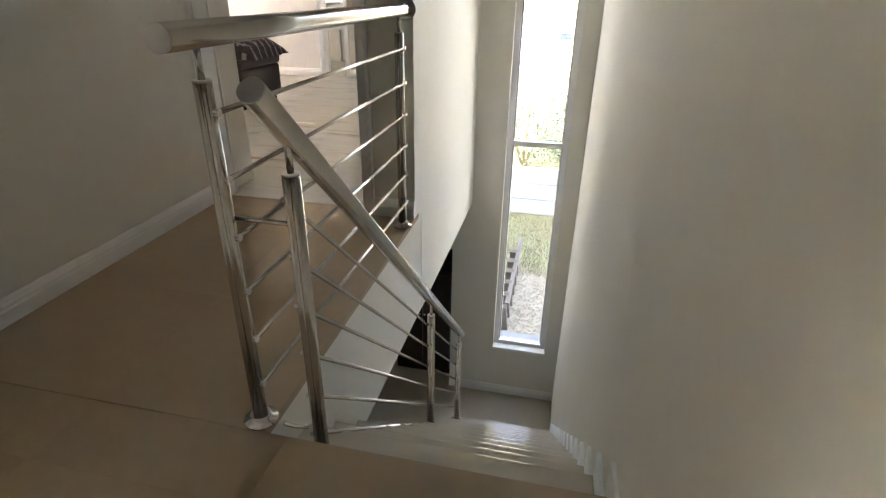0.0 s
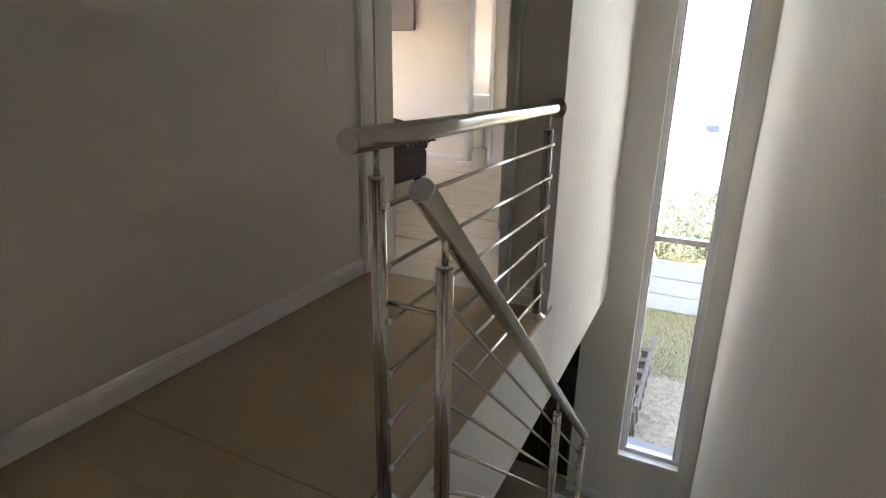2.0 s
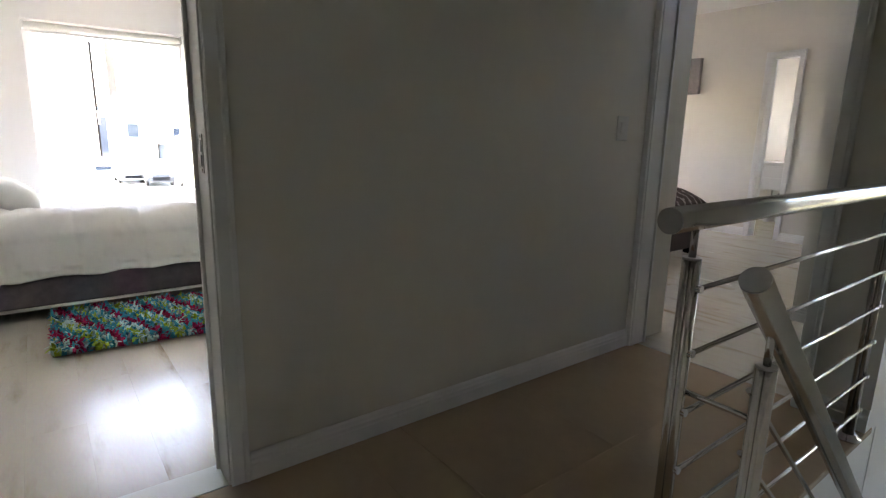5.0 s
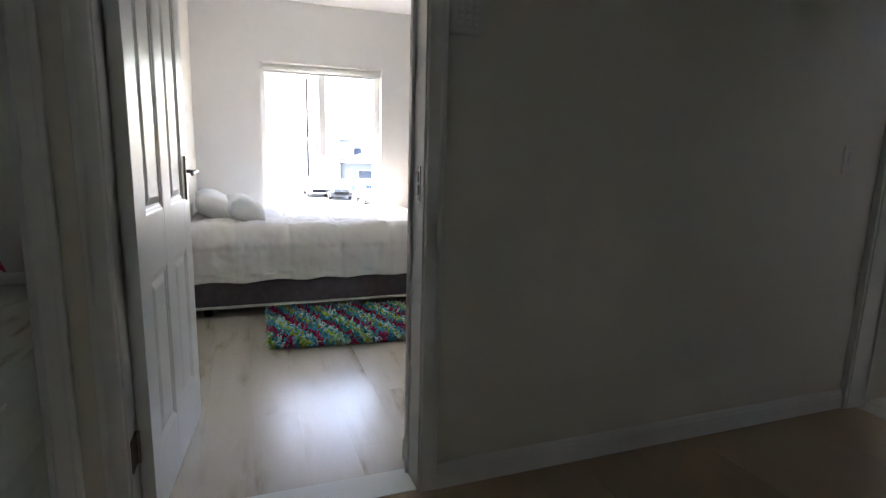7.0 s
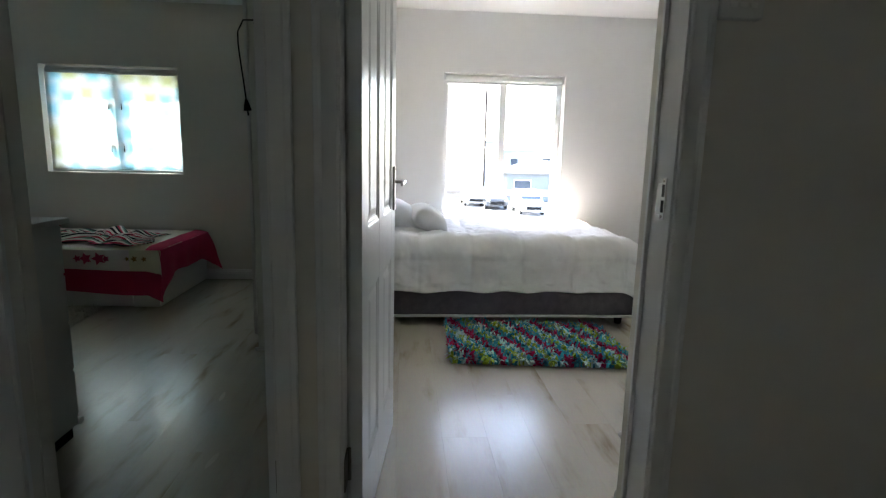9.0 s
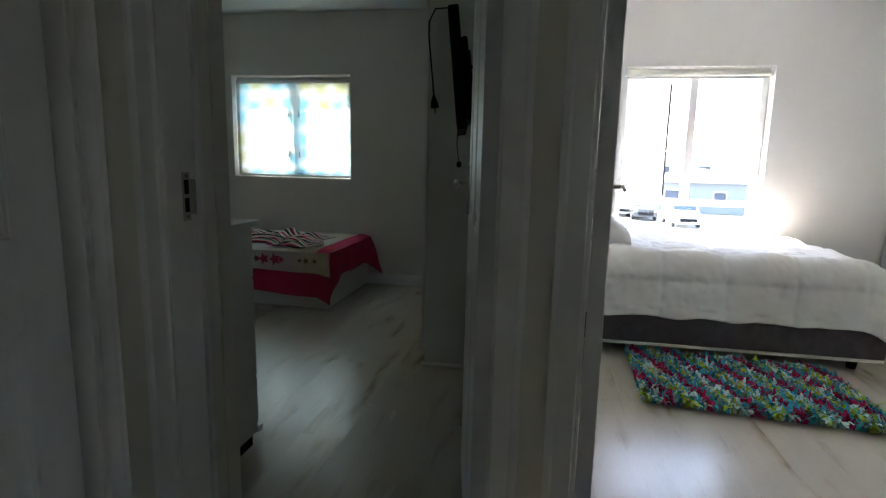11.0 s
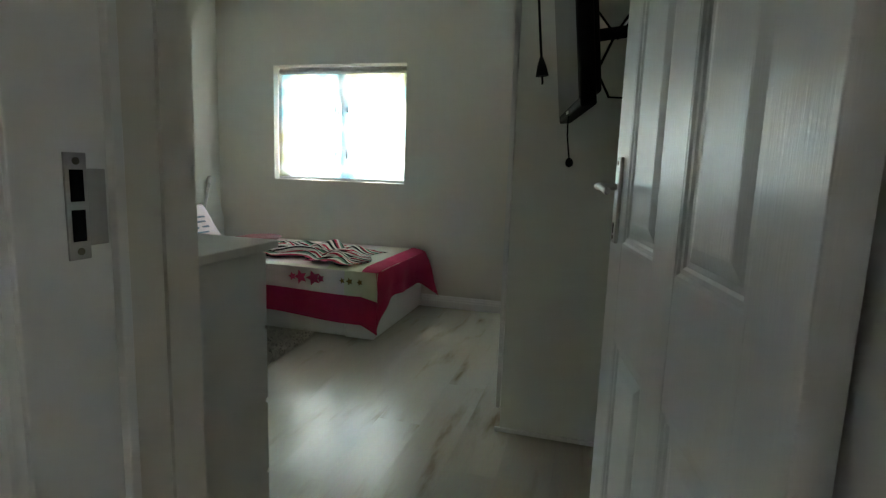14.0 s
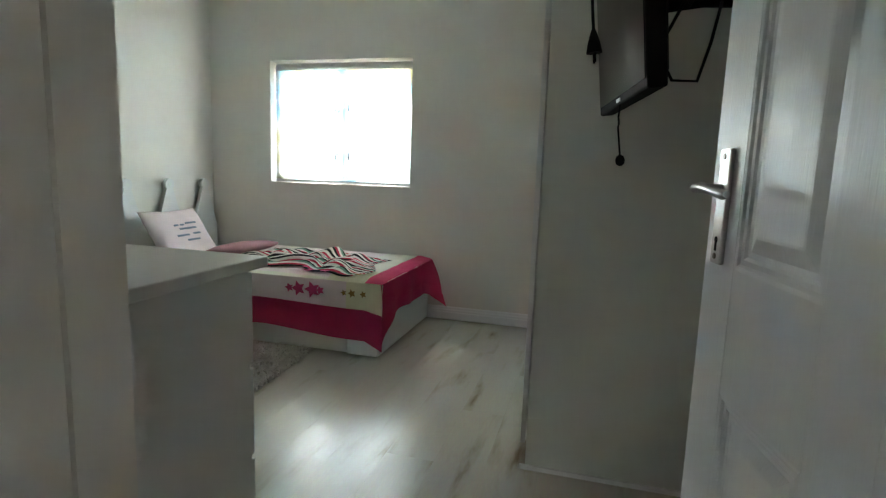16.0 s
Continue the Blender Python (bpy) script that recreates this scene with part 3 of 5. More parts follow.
def window_bed1():
    x0, x1 = XW1 - 0.17, XW1 - 0.11
    t = thing("window_2", x0, 0.6, 0.5, "white aluminium window, one casement open, over a fixed lower light", "window", kind="structure")
    ya, yb, za, zm, zb = 0.085, 1.18, 0.50, 0.83, 1.915
    fw = 0.05
    for a, b in ((ya, ya + fw), (yb - fw, yb)):
        part("frame", bx(x0, a, za, x1, b, zb, bev=0.004), M_ALU, t)
    for z in (za, zm, zb - fw):
        part("rail", bx(x0, ya + fw, z, x1, yb - fw, z + fw, bev=0.004), M_ALU, t)
    part("mullion", bx(x0, 0.61, zm + fw, x1, 0.67, zb - fw, bev=0.004), M_ALU, t)
    p = part("pane", bx(x0 + 0.028, 0.67, zm + fw, x0 + 0.033, yb - fw, zb - fw), M_GLASS, t)
    p.visible_shadow = False
    p = part("pane", bx(x0 + 0.028, ya + fw, za + fw, x0 + 0.033, yb - fw, zm), M_GLASS, t)
    p.visible_shadow = False
    # opened casement, swung outwards on its outer stile
    m = Matrix.Translation((x0, ya + fw, 0)) @ Matrix.Rotation(radians(38), 4, "Z")
    sash = B()
    L, zc, zd = 0.52, zm + fw, zb - fw
    for a, b, c, d in ((0, 0.045, zc, zd), (L - 0.045, L, zc, zd), (0.045, L - 0.045, zc, zc + 0.045), (0.045, L - 0.045, zd - 0.045, zd)):
        box(sash, -0.04, a, c, 0.0, b, d, m, bev=0.003)
    sa = part("sash", sash, M_ALU, t)
    g = B()
    box(g, -0.022, 0.045, zc + 0.045, -0.018, L - 0.045, zd - 0.045, m)
    p = part("pane", g, M_GLASS, sa)
    p.visible_shadow = False
    g = B()
    box(g, -0.002, L - 0.014, zc + 0.01, 0.006, L + 0.003, zd - 0.01, m)
    part("seal", g, M_BLACK, sa)
    g = B()
    tube(g, [m @ Vector((0.0, L - 0.025, 1.28)), m @ Vector((0.035, L - 0.025, 1.28)), m @ Vector((0.04, L - 0.025, 1.17))], 0.008)
    part("handle", g, M_ALU, sa)
    b = thing("roller_blind", XW1 - 0.05, 0.6, 1.85, "rolled-up white roller blind in the window head", "blind")
    part("roll", tube(B(), [(XW1 - 0.06, 0.105, 1.875), (XW1 - 0.06, 1.16, 1.875)], 0.028), M_PLASTIC, b)
    part("bottom_bar", bx(XW1 - 0.066, 0.11, 1.828, XW1 - 0.054, 1.155, 1.848, bev=0.003), M_ALU, b)
    part("bracket", bx(XW1 - 0.09, 0.09, 1.85, XW1 - 0.03, 0.103, 1.91, bev=0.002), M_ALU, b)
    part("bracket", bx(XW1 - 0.09, 1.162, 1.85, XW1 - 0.03, 1.175, 1.91, bev=0.002), M_ALU, b)


window_bed1()


def window_pink():
    x0, x1 = XW2 - 0.16, XW2 - 0.10
    ya, yb, za, zb = -3.415, -2.25, 0.965, 1.89
    t = thing("window_3", x0, -2.83, za, "white aluminium two-casement window behind a drawn blind", "window", kind="structure")
    fw = 0.05
    for a, b in ((ya, ya + fw), (yb - fw, yb)):
        part("frame", bx(x0, a, za, x1, b, zb, bev=0.004), M_ALU, t)
    for z in (za, zb - fw):
        part("rail", bx(x0, ya + fw, z, x1, yb - fw, z + fw, bev=0.004), M_ALU, t)
    ym = (ya + yb) / 2
    part("mullion", bx(x0, ym - 0.035, za + fw, x1, ym + 0.035, zb - fw, bev=0.004), M_ALU, t)
    for a, b in ((ya + fw, ym - 0.035), (ym + 0.035, yb - fw)):
        p = part("pane", bx(x0 + 0.028, a, za + fw, x0 + 0.033, b, zb - fw), M_GLASS, t)
        p.visible_shadow = False
    for s in (-1, 1):
        for z in (1.16, 1.53):
            y = ym + s * 0.055
            bm = B()
            box(bm, x1, y - 0.010, z, x1 + 0.012, y + 0.010, z + 0.09, bev=0.002)
            tube(bm, [(x1 + 0.01, y, z + 0.06), (x1 + 0.030, y, z + 0.06), (x1 + 0.032, y, z - 0.01)], 0.006)
            part("handle", bm, M_BLACK, t, "dark window handle")
    b = thing("roller_blind", XW2 - 0.04, ym, za, "drawn sheer roller blind printed with blue and yellow squares", "blind")
    bl = part("cloth", sheet(B(), lambda u, v: (XW2 - 0.062 + 0.002 * math.sin(9 * u), ya + 0.006 + u * (yb - ya - 0.012), za + 0.008 + v * (zb - za - 0.045)), 24, 8), M_BLIND, b)
    so = bl.modifiers.new("thick", "SOLIDIFY")
    so.thickness = 0.0006
    part("roll", tube(B(), [(XW2 - 0.062, ya + 0.03, zb - 0.04), (XW2 - 0.062, yb - 0.008, zb - 0.04)], 0.026), M_GREYALU, b)
    part("bottom_bar", bx(XW2 - 0.070, ya + 0.008, za + 0.002, XW2 - 0.054, yb - 0.008, za + 0.024, bev=0.004), M_GREYALU, b)


window_pink()


# ---- stairs ----
Y0, RISE, GO, NR = 1.13, 0.18, 0.20, 15


def staircase():
    t = thing("stairs", 1.55, Y0, LOW, "straight flight of polished beige tiled steps going down", "stairs", kind="structure")
    bm = B()
    for k in range(1, NR):
        box(bm, 1.13, Y0 + GO * (k - 1), LOW if k > 10 else -RISE * k - 0.45, XR, Y0 + GO * k, -RISE * k - 0.022)
    part("flight", bm, M_WALL, t)
    for k in range(1, NR):
        ya, z = Y0 + GO * (k - 1), -RISE * k
        part("tread", bx(1.115, ya - 0.012, z - 0.020, XR - 0.012, ya + GO + 0.014, z, bev=0.004), M_STAIR, t)
        part("nosing_strip", bx(1.115, ya - 0.016, z - 0.007, XR - 0.012, ya - 0.006, z + 0.0015, bev=0.001), M_ALU, t)
    for k in range(1, NR + 1):
        ya, z = Y0 + GO * (k - 1), -RISE * (k - 1)
        part("riser", bx(1.13, ya - 0.010, z - RISE, XR - 0.012, ya + 0.002, z - 0.021), M_STAIR, t)
    for k in range(0, NR):
        ya, z = Y0 + GO * (k - 1), -RISE * k
        part("stair_skirting", bx(XR - 0.012, ya + 0.02 if k else ya - 0.6, z, XR + 0.001, ya + GO + 0.02, z + 0.085, bev=0.003), M_TRIM, t)
        part("stair_skirting", bx(XR - 0.0125, ya + GO - 0.03, z - RISE, XR + 0.001, ya + GO + 0.02, z + 0.001, bev=0.003), M_TRIM, t)


staircase()


# ---- railings ----
def flange(bm, x, y, z):
    tube(bm, [(x, y, z), (x, y, z + 0.006), (x, y, z + 0.008), (x, y, z + 0.022), (x, y, z + 0.024)], [0.046, 0.046, 0.030, 0.029, 0.026], 24)


def railing_level():
    x, ya, yb, zr = 1.098, 1.16, 2.535, 0.99
    t = thing("landing_railing", x, ya, 0, "brushed stainless steel landing railing with six horizontal rods", "railing")
    rail = part("handrail", tube(B(), [(x, ya - 0.10, zr), (x, ya + 0.4, zr), (x, yb + 0.10, zr), (x, YN - 0.006, zr)], 0.027, 24), M_STEEL, t, "thick round brushed steel handrail")
    part("end_cap", tube(B(), [(x, ya - 0.104, zr), (x, ya - 0.099, zr)], 0.0266, 24), M_CHROME, rail)
    part("wall_flange", tube(B(), [(x, YN - 0.007, zr), (x, YN, zr)], 0.045, 20), M_STEEL, t)
    for y in (ya, yb):
        bm = B()
        for o in (-0.0085, 0.0085):
            tube(bm, [(x + o, y, 0.0), (x + o, y, 0.90)], 0.0122, 16)
        p = part("post", bm, M_STEEL, t)
        bm = B()
        flange(bm, x, y, 0.001)
        part("base_flange", bm, M_STEEL, p)
        part("post_cap", tube(B(), [(x, y, 0.90), (x, y, 0.905)], 0.0195, 20), M_CHROME, p)
        part("spindle", tube(B(), [(x, y, 0.90), (x, y, zr - 0.02)], 0.0075, 12), M_STEEL, p)
    for z in (0.13, 0.272, 0.412, 0.555, 0.695, 0.84):
        r = part("rod", tube(B(), [(x + 0.022, ya - 0.008, z), (x + 0.022, yb + 0.008, z)], 0.0062, 10), M_STEEL, t)
        for y in (ya, yb):
            part("clip", tube(B(), [(x + 0.014, y, z), (x + 0.029, y, z)], 0.0085, 10), M_CHROME, r)


def railing_stair():
    x = 1.268
    t = thing("stair_railing", x, 1.1, -RISE, "brushed stainless steel stair railing sloping down with the steps", "railing")
    S = -0.91

    def tz(y):
        return 0.716 + S * (y - 1.166)
    rail = part("handrail", tube(B(), [(x, 1.06, tz(1.06) + 0.095), (x, 2.2, tz(2.2) + 0.095), (x, 3.37, tz(3.37) + 0.095)], 0.027, 24), M_STEEL, t, "thick round brushed steel handrail")
    d = Vector((0, 1, S)).normalized()
    a = Vector((x, 1.06, tz(1.06) + 0.095))
    part("end_cap", tube(B(), [a - d * 0.005, a + d * 0.001], 0.0266, 24), M_CHROME, rail)
    posts = []
    for y in (1.166, 2.45, 3.31):
        k = int((y - Y0) / GO) + 1
        zb = -RISE * k
        bm = B()
        for o in (-0.0085, 0.0085):
            tube(bm, [(x + o, y, zb), (x + o, y, tz(y))], 0.0122, 16)
        p = part("post", bm, M_STEEL, t)
        bm = B()
        flange(bm, x, y, zb + 0.001)
        part("base_flange", bm, M_STEEL, p)
        part("post_cap", tube(B(), [(x, y, tz(y)), (x, y, tz(y) + 0.005)], 0.0195, 20), M_CHROME, p)
        part("spindle", tube(B(), [(x, y, tz(y)), (x, y, tz(y) + 0.08)], 0.0075, 12), M_STEEL, p)
    for o in (0.06, 0.199, 0.332, 0.47, 0.607, 0.742):
        part("rod", tube(B(), [(x - 0.022, 1.16, tz(1.16) - o), (x - 0.022, 3.32, tz(3.32) - o)], 0.0062, 10), M_STEEL, t)
    part("link_rod", tube(B(), [(1.098, 1.17, 0.60), (x, 1.166, 0.60)], 0.0062, 10), M_STEEL, t)
    part("hook", tube(B(), [(x - 0.03, 1.16, tz(1.16) - 0.72), (x - 0.07, 1.15, tz(1.16) - 0.715), (x - 0.09, 1.14, tz(1.16) - 0.70)], 0.006, 10), M_STEEL, t)


railing_level()
railing_stair()

# ---- small fittings of the hall ----
t = thing("light_switch", 0.0, 2.43, 1.14, "white plastic light switch on the hall wall", "light switch")
part("plate", bx(0.0, 2.39, 1.135, 0.006, 2.48, 1.255, bev=0.003), M_PLASTIC, t)
part("rocker", bx(0.005, 2.417, 1.17, 0.009, 2.453, 1.225, bev=0.002), M_PLASTIC, t)
t = thing("alarm_keypad", 0.0, 0.59, 1.535, "white plastic alarm keypad beside the door frame", "alarm keypad")
part("body", bx(0.0, 0.532, 1.535, 0.030, 0.646, 1.70, bev=0.006), M_PLASTIC, t)
part("screen", bx(0.030, 0.548, 1.655, 0.0325, 0.630, 1.685, bev=0.001), M_GREENGREY, t)
for i in range(4):
    for j in range(3):
        part("key", bx(0.029, 0.555 + j * 0.026, 1.560 + i * 0.021, 0.033, 0.573 + j * 0.026, 1.573 + i * 0.021, bev=0.001), M_TRIM, t)

# ---- foot of the stairs ----
t = thing("tall_cabinet", 0.66, 4.95, LOW, "tall dark-stained wooden cabinet on the lower floor", "cabinet")
part("body", bx(0.34, 4.72, LOW, 0.93, 5.25, LOW + 1.25, bev=0.006), M_DKWOOD, t)
for i in range(2):
    d = part("door", bx(0.352 + i * 0.29, 4.695, LOW + 0.08, 0.632 + i * 0.29, 4.72, LOW + 1.21, bev=0.004), M_DKWOOD, t)
    part("knob", tube(B(), [(0.61 + i * 0.05, 4.697, LOW + 0.75), (0.61 + i * 0.05, 4.672, LOW + 0.75)], 0.011), M_STEEL, d)


# ---- white bedroom ----


def wrinkle(x, y, s=1.0):
    v = noise.noise(Vector((x * 2.2, y * 3.1, 1.7))) * 0.6 + noise.noise(Vector((x * 6 + 4, y * 7.5, 3.1))) * 0.3 + noise.noise(Vector((x * 15, y * 17, 9.0))) * 0.12
    return v * s


def bed_white():
    xa, xb, ya, yb = -3.46, -2.22, -0.44, 1.45
    t = thing("bed", (xa + xb) / 2, 0.5, 0, "single bed on a charcoal cloth base with a puffy white duvet", "bed")
    part("base", bx(xa, ya, 0.085, xb, yb, 0.335, bev=0.015), M_CHAR, t, "charcoal upholstered bed base")
    part("base_trim", bx(xa + 0.01, ya + 0.01, 0.070, xb + 0.003, yb - 0.01, 0.088, bev=0.004), M_GREENGREY, t)
    for x in (xa + 0.09, xb - 0.10):
        for y in (ya + 0.1, yb - 0.12):
            part("foot", tube(B(), [(x, y, 0), (x, y, 0.071)], [0.024, 0.034], 16), M_BLACK, t)
    part("mattress", bx(xa + 0.005, ya + 0.005, 0.336, xb - 0.005, yb - 0.005, 0.57, bev=0.03), M_DUVET, t)


def duvet():
    xa, xb, ya, yb = -3.47, -2.20, -0.44, 1.47
    t = thing("duvet", -2.9, 0.6, 0.57, "puffy white quilted duvet hanging over the bed's edge", "duvet")

    def prof(s):
        """Across the bed from the window side over the top and down the near side: x offset and height."""
        W = xb - xa
        r, drop = 0.10, 0.33
        L1, L2 = W - r, r * math.pi / 2
        if s < L1:
            return xa + s, 0.0, 0
        if s < L1 + L2:
            a = (s - L1) / r
            return xa + L1 + r * math.sin(a), -r + r * math.cos(a), (s - L1) / L2
        return xb, -r - (s - L1 - L2), 1
    W = xb - xa
    total = W - 0.10 + 0.157 + 0.25

    def fn(u, v):
        s = u * total
        y = ya + (yb - ya) * v
        x, dz, w = prof(s)
        end = max(0.0, (v - 0.90) / 0.10)
        puff = 0.036 * (abs(math.sin(math.pi * (y + 0.15) / 0.36)) ** 0.15) * (abs(math.sin(math.pi * (s + 0.08) / 0.36)) ** 0.15)
        wr = wrinkle(s * 1.6, y * 1.6, 0.030) + wrinkle(s * 5, y * 4.2, 0.014)
        z = 0.615 + dz + (1 - w) * (puff + wr) - 0.13 * end ** 2
        x = x + w * (0.7 * puff + 0.9 * wr + 0.012) + 0.02 * end * w
        if u > 0.97:
            z += 0.004 * math.sin(y * 17) + 0.012 * noise.noise(Vector((y * 5, 0, 0)))
            x += 0.008 * math.sin(y * 23)
        if s < 0.1:
            z -= (0.1 - s) * 0.5
        return (x, y + 0.03 * math.sin(math.pi * u) * end, z)
    ob = part("cover", sheet(B(), fn, 140, 170), M_DUVET, t)
    so = ob.modifiers.new("thick", "SOLIDIFY")
    so.thickness, so.offset = 0.03, -1

    def foot(u, v):
        x = xa + 0.02 + (xb - xa - 0.03) * u
        s = v * 0.30
        return (x, yb + 0.015 * math.sin(math.pi * v) + 0.02 * wrinkle(x, s) - 0.006, 0.545 - s + 0.012 * math.sin(x * 15) * v)
    ob = part("end_drop", sheet(B(), foot, 50, 14), M_DUVET, t)
    so = ob.modifiers.new("thick", "SOLIDIFY")
    so.thickness, so.offset = 0.025, 1


def pillow(name, x, y, z, lx, ly, th, rot, label, material=None):
    t = new(name)
    t.matrix_basis = pose(x, y, z, *rot)
    tagged(t, label, "pillow", "pillows")
    bm = B()
    for s in (-1, 1):
        def fn(u, v, s=s):
            a, b = 2 * u - 1, 2 * v - 1
            k = max(0.0, (1 - abs(a) ** 3.0)) ** 0.5 * max(0.0, (1 - abs(b) ** 3.0)) ** 0.5
            pin = 1 - 0.07 * (1 - abs(a)) * abs(b)
            pin2 = 1 - 0.07 * (1 - abs(b)) * abs(a)
            return (a * lx / 2 * pin2, b * ly / 2 * pin, s * (th / 2 * k + 0.004 * wrinkle(a * 2 + x, b * 2, 2.0) * k))
        sheet(bm, fn, 22, 22)
    bmesh.ops.remove_doubles(bm, verts=bm.verts, dist=0.0012)
    bmesh.ops.recalc_face_normals(bm, faces=bm.faces)
    ob = part("cushion", bm, material or M_DUVET, None)
    ob.parent = t
    return t


bed_white()
duvet()
pillow("pillow", -2.86, -0.262, 0.705, 0.62, 0.38, 0.21, (-30, 0, 4), "plump white pillow leaning at the head of the bed")
pillow("pillow", -2.63, -0.075, 0.715, 0.42, 0.27, 0.19, (-34, 0, 8), "small plump white cushion on the duvet")


def shag_rug(name, corners, mats, pick, n, length, label, width=0.011):
    """A shaggy rug on a parallelogram: corner, edge u, edge v; pick(u, v) chooses the tuft's colour."""
    o, eu, ev = (Vector(c) for c in corners)
    t = thing(name, *(o + eu / 2 + ev / 2), label, "rug")
    bm = B()
    i = 0.03
    a, b, c, d = (o + eu * p + ev * q for p, q in ((i, i), (1 - i, i), (1 - i, 1 - i), (i, 1 - i)))
    lo = [bm.verts.new(p + Vector((0, 0, 0.001))) for p in (a, b, c, d)]
    hi = [bm.verts.new(p + Vector((0, 0, 0.010))) for p in (a, b, c, d)]
    bm.faces.new(lo), bm.faces.new(hi)
    for k in range(4):
        bm.faces.new((lo[k], lo[(k + 1) % 4], hi[(k + 1) % 4], hi[k]))
    bmesh.ops.recalc_face_normals(bm, faces=bm.faces)
    part("backing", bm, mats[-1], t)
    rng = random.Random(5)
    V, F, I = [], [], []
    for _ in range(n):
        u, v = rng.random(), rng.random()
        p = o + eu * u + ev * v + Vector((0, 0, 0.008))
        ang, L, wd = rng.choice((0.0, math.pi)) + rng.gauss(0, 0.55), length * rng.uniform(0.6, 1.25), width * rng.uniform(0.7, 1.3)
        dr = Vector((math.cos(ang), math.sin(ang), 0))
        sd = Vector((-dr.y, dr.x, 0)) * wd / 2
        lean = rng.uniform(0.5, 1.5)
        q1 = p + dr * L * 0.35 * lean * 0.6 + Vector((0, 0, L * 0.62))
        q2 = p + dr * L * 0.95 * lean * 0.6 + Vector((0, 0, L * rng.uniform(0.35, 0.95)))
        i = len(V)
        V += [p - sd * 0.7, p + sd * 0.7, q1 - sd, q1 + sd, q2 - sd * 0.5, q2 + sd * 0.5]
        F += [(i, i + 1, i + 3, i + 2), (i + 2, i + 3, i + 5, i + 4)]
        m = pick(u, v, rng)
        I += [m, m]
    me = bpy.data.meshes.new("shag")
    me.from_pydata(V, [], F)
    for m in mats:
        me.materials.append(m)
    me.polygons.foreach_set("material_index", I)
    me.polygons.foreach_set("use_smooth", [True] * len(F))
    ob = new("shag", me)
    ob.parent = t
    ob.matrix_parent_inverse = t.matrix_basis.inverted()
    ob["kind"] = "stuff"
    return t


R_TEAL = pbr("teal_strips", (0.035, 0.34, 0.50), 0.8, var=0.3, scale=30, spec=0.2)
R_AQUA = pbr("pale_aqua_strips", (0.45, 0.70, 0.70), 0.8, var=0.2, scale=30, spec=0.2)
R_LIME = pbr("lime_strips", (0.36, 0.52, 0.06), 0.8, var=0.25, scale=30, spec=0.2)
R_WINE = pbr("wine_red_strips", (0.42, 0.015, 0.10), 0.8, var=0.3, scale=30, spec=0.2)
R_GREY = pbr("grey_blue_strips", (0.22, 0.25, 0.30), 0.8, var=0.2, scale=30, spec=0.2)


def rug_pick(u, v, rng):
    """Slanting bands of wine, blue, lime and aqua."""
    band = (u * 5.6 - v * 1.5 + rng.gauss(0, 0.035)) % 1.0
    if band < 0.24:
        return 3
    if band < 0.48:
        return 0 if rng.random() < 0.85 else 4
    if band < 0.72:
        return 2 if rng.random() < 0.7 else 1
    return 1 if rng.random() < 0.55 else 0


shag_rug("rug", ((-2.24, 0.05, 0), (0.10, 1.06, 0), (0.72, -0.02, 0)), [R_TEAL, R_AQUA, R_LIME, R_WINE, R_GREY], rug_pick, 11000, 0.058,
         "shaggy rug of torn cloth strips, teal, lime and wine red", 0.015)


def shelf_unit():
    xa, xb, ya, yb, h = XW1 + 0.03, -2.92, 2.06, 2.36, 0.82
    t = thing("bedside_shelf", (xa + xb) / 2, 2.2, 0, "white bedside shelf unit with an open top compartment", "shelf")
    for x in (xa, xb - 0.018):
        part("side_panel", bx(x, ya, 0, x + 0.018, yb, h - 0.018, bev=0.001), M_WHITEFURN, t)
    part("top", bx(xa, ya - 0.004, h - 0.018, xb, yb, h, bev=0.001), M_WHITEFURN, t)
    part("edge_strip", bx(xa, ya - 0.006, h, xb, ya + 0.006, h + 0.004), M_THROW, t, "dark strip along the front edge")
    for z in (0.03, 0.26, 0.545):
        part("shelf", bx(xa + 0.018, ya + 0.004, z, xb - 0.018, yb - 0.006, z + 0.018), M_WHITEFURN, t)
    part("back_panel", bx(xa + 0.018, yb - 0.006, 0.048, xb - 0.018, yb, h - 0.018), M_WHITEFURN, t)
    rng = random.Random(3)
    z = 0.564
    for i in range(4):
        b = thing("book", -3.2, 2.2, z, "thin dark patterned book lying flat on the shelf", "book", "books on the bedside shelf")
        th = (0.022, 0.016, 0.012, 0.026)[i]
        x0 = xa + 0.03 + 0.03 * i + rng.uniform(0, 0.02)
        part("cover", bx(x0, 2.075 + 0.01 * i, z, xb - 0.03, 2.28, z + th, bev=0.002), (M_CHAR, M_GREENGREY, M_THROWL, M_THROW)[i], b)
        part("pages", bx(x0 + 0.004, 2.072 + 0.01 * i, z + 0.003, xb - 0.034, 2.2, z + th - 0.003), M_WHITEFURN, b)
        z += th + 0.0005


shelf_unit()
t = thing("door_stop", -0.58, 0.70, 0, "white plastic strip lying on the laminate floor", "door stop")
part("strip", tube(B(), [(-0.70, 0.70, 0.014), (-0.52, 0.715, 0.014), (-0.42, 0.73, 0.014)], 0.014, 10), M_PLASTIC, t)


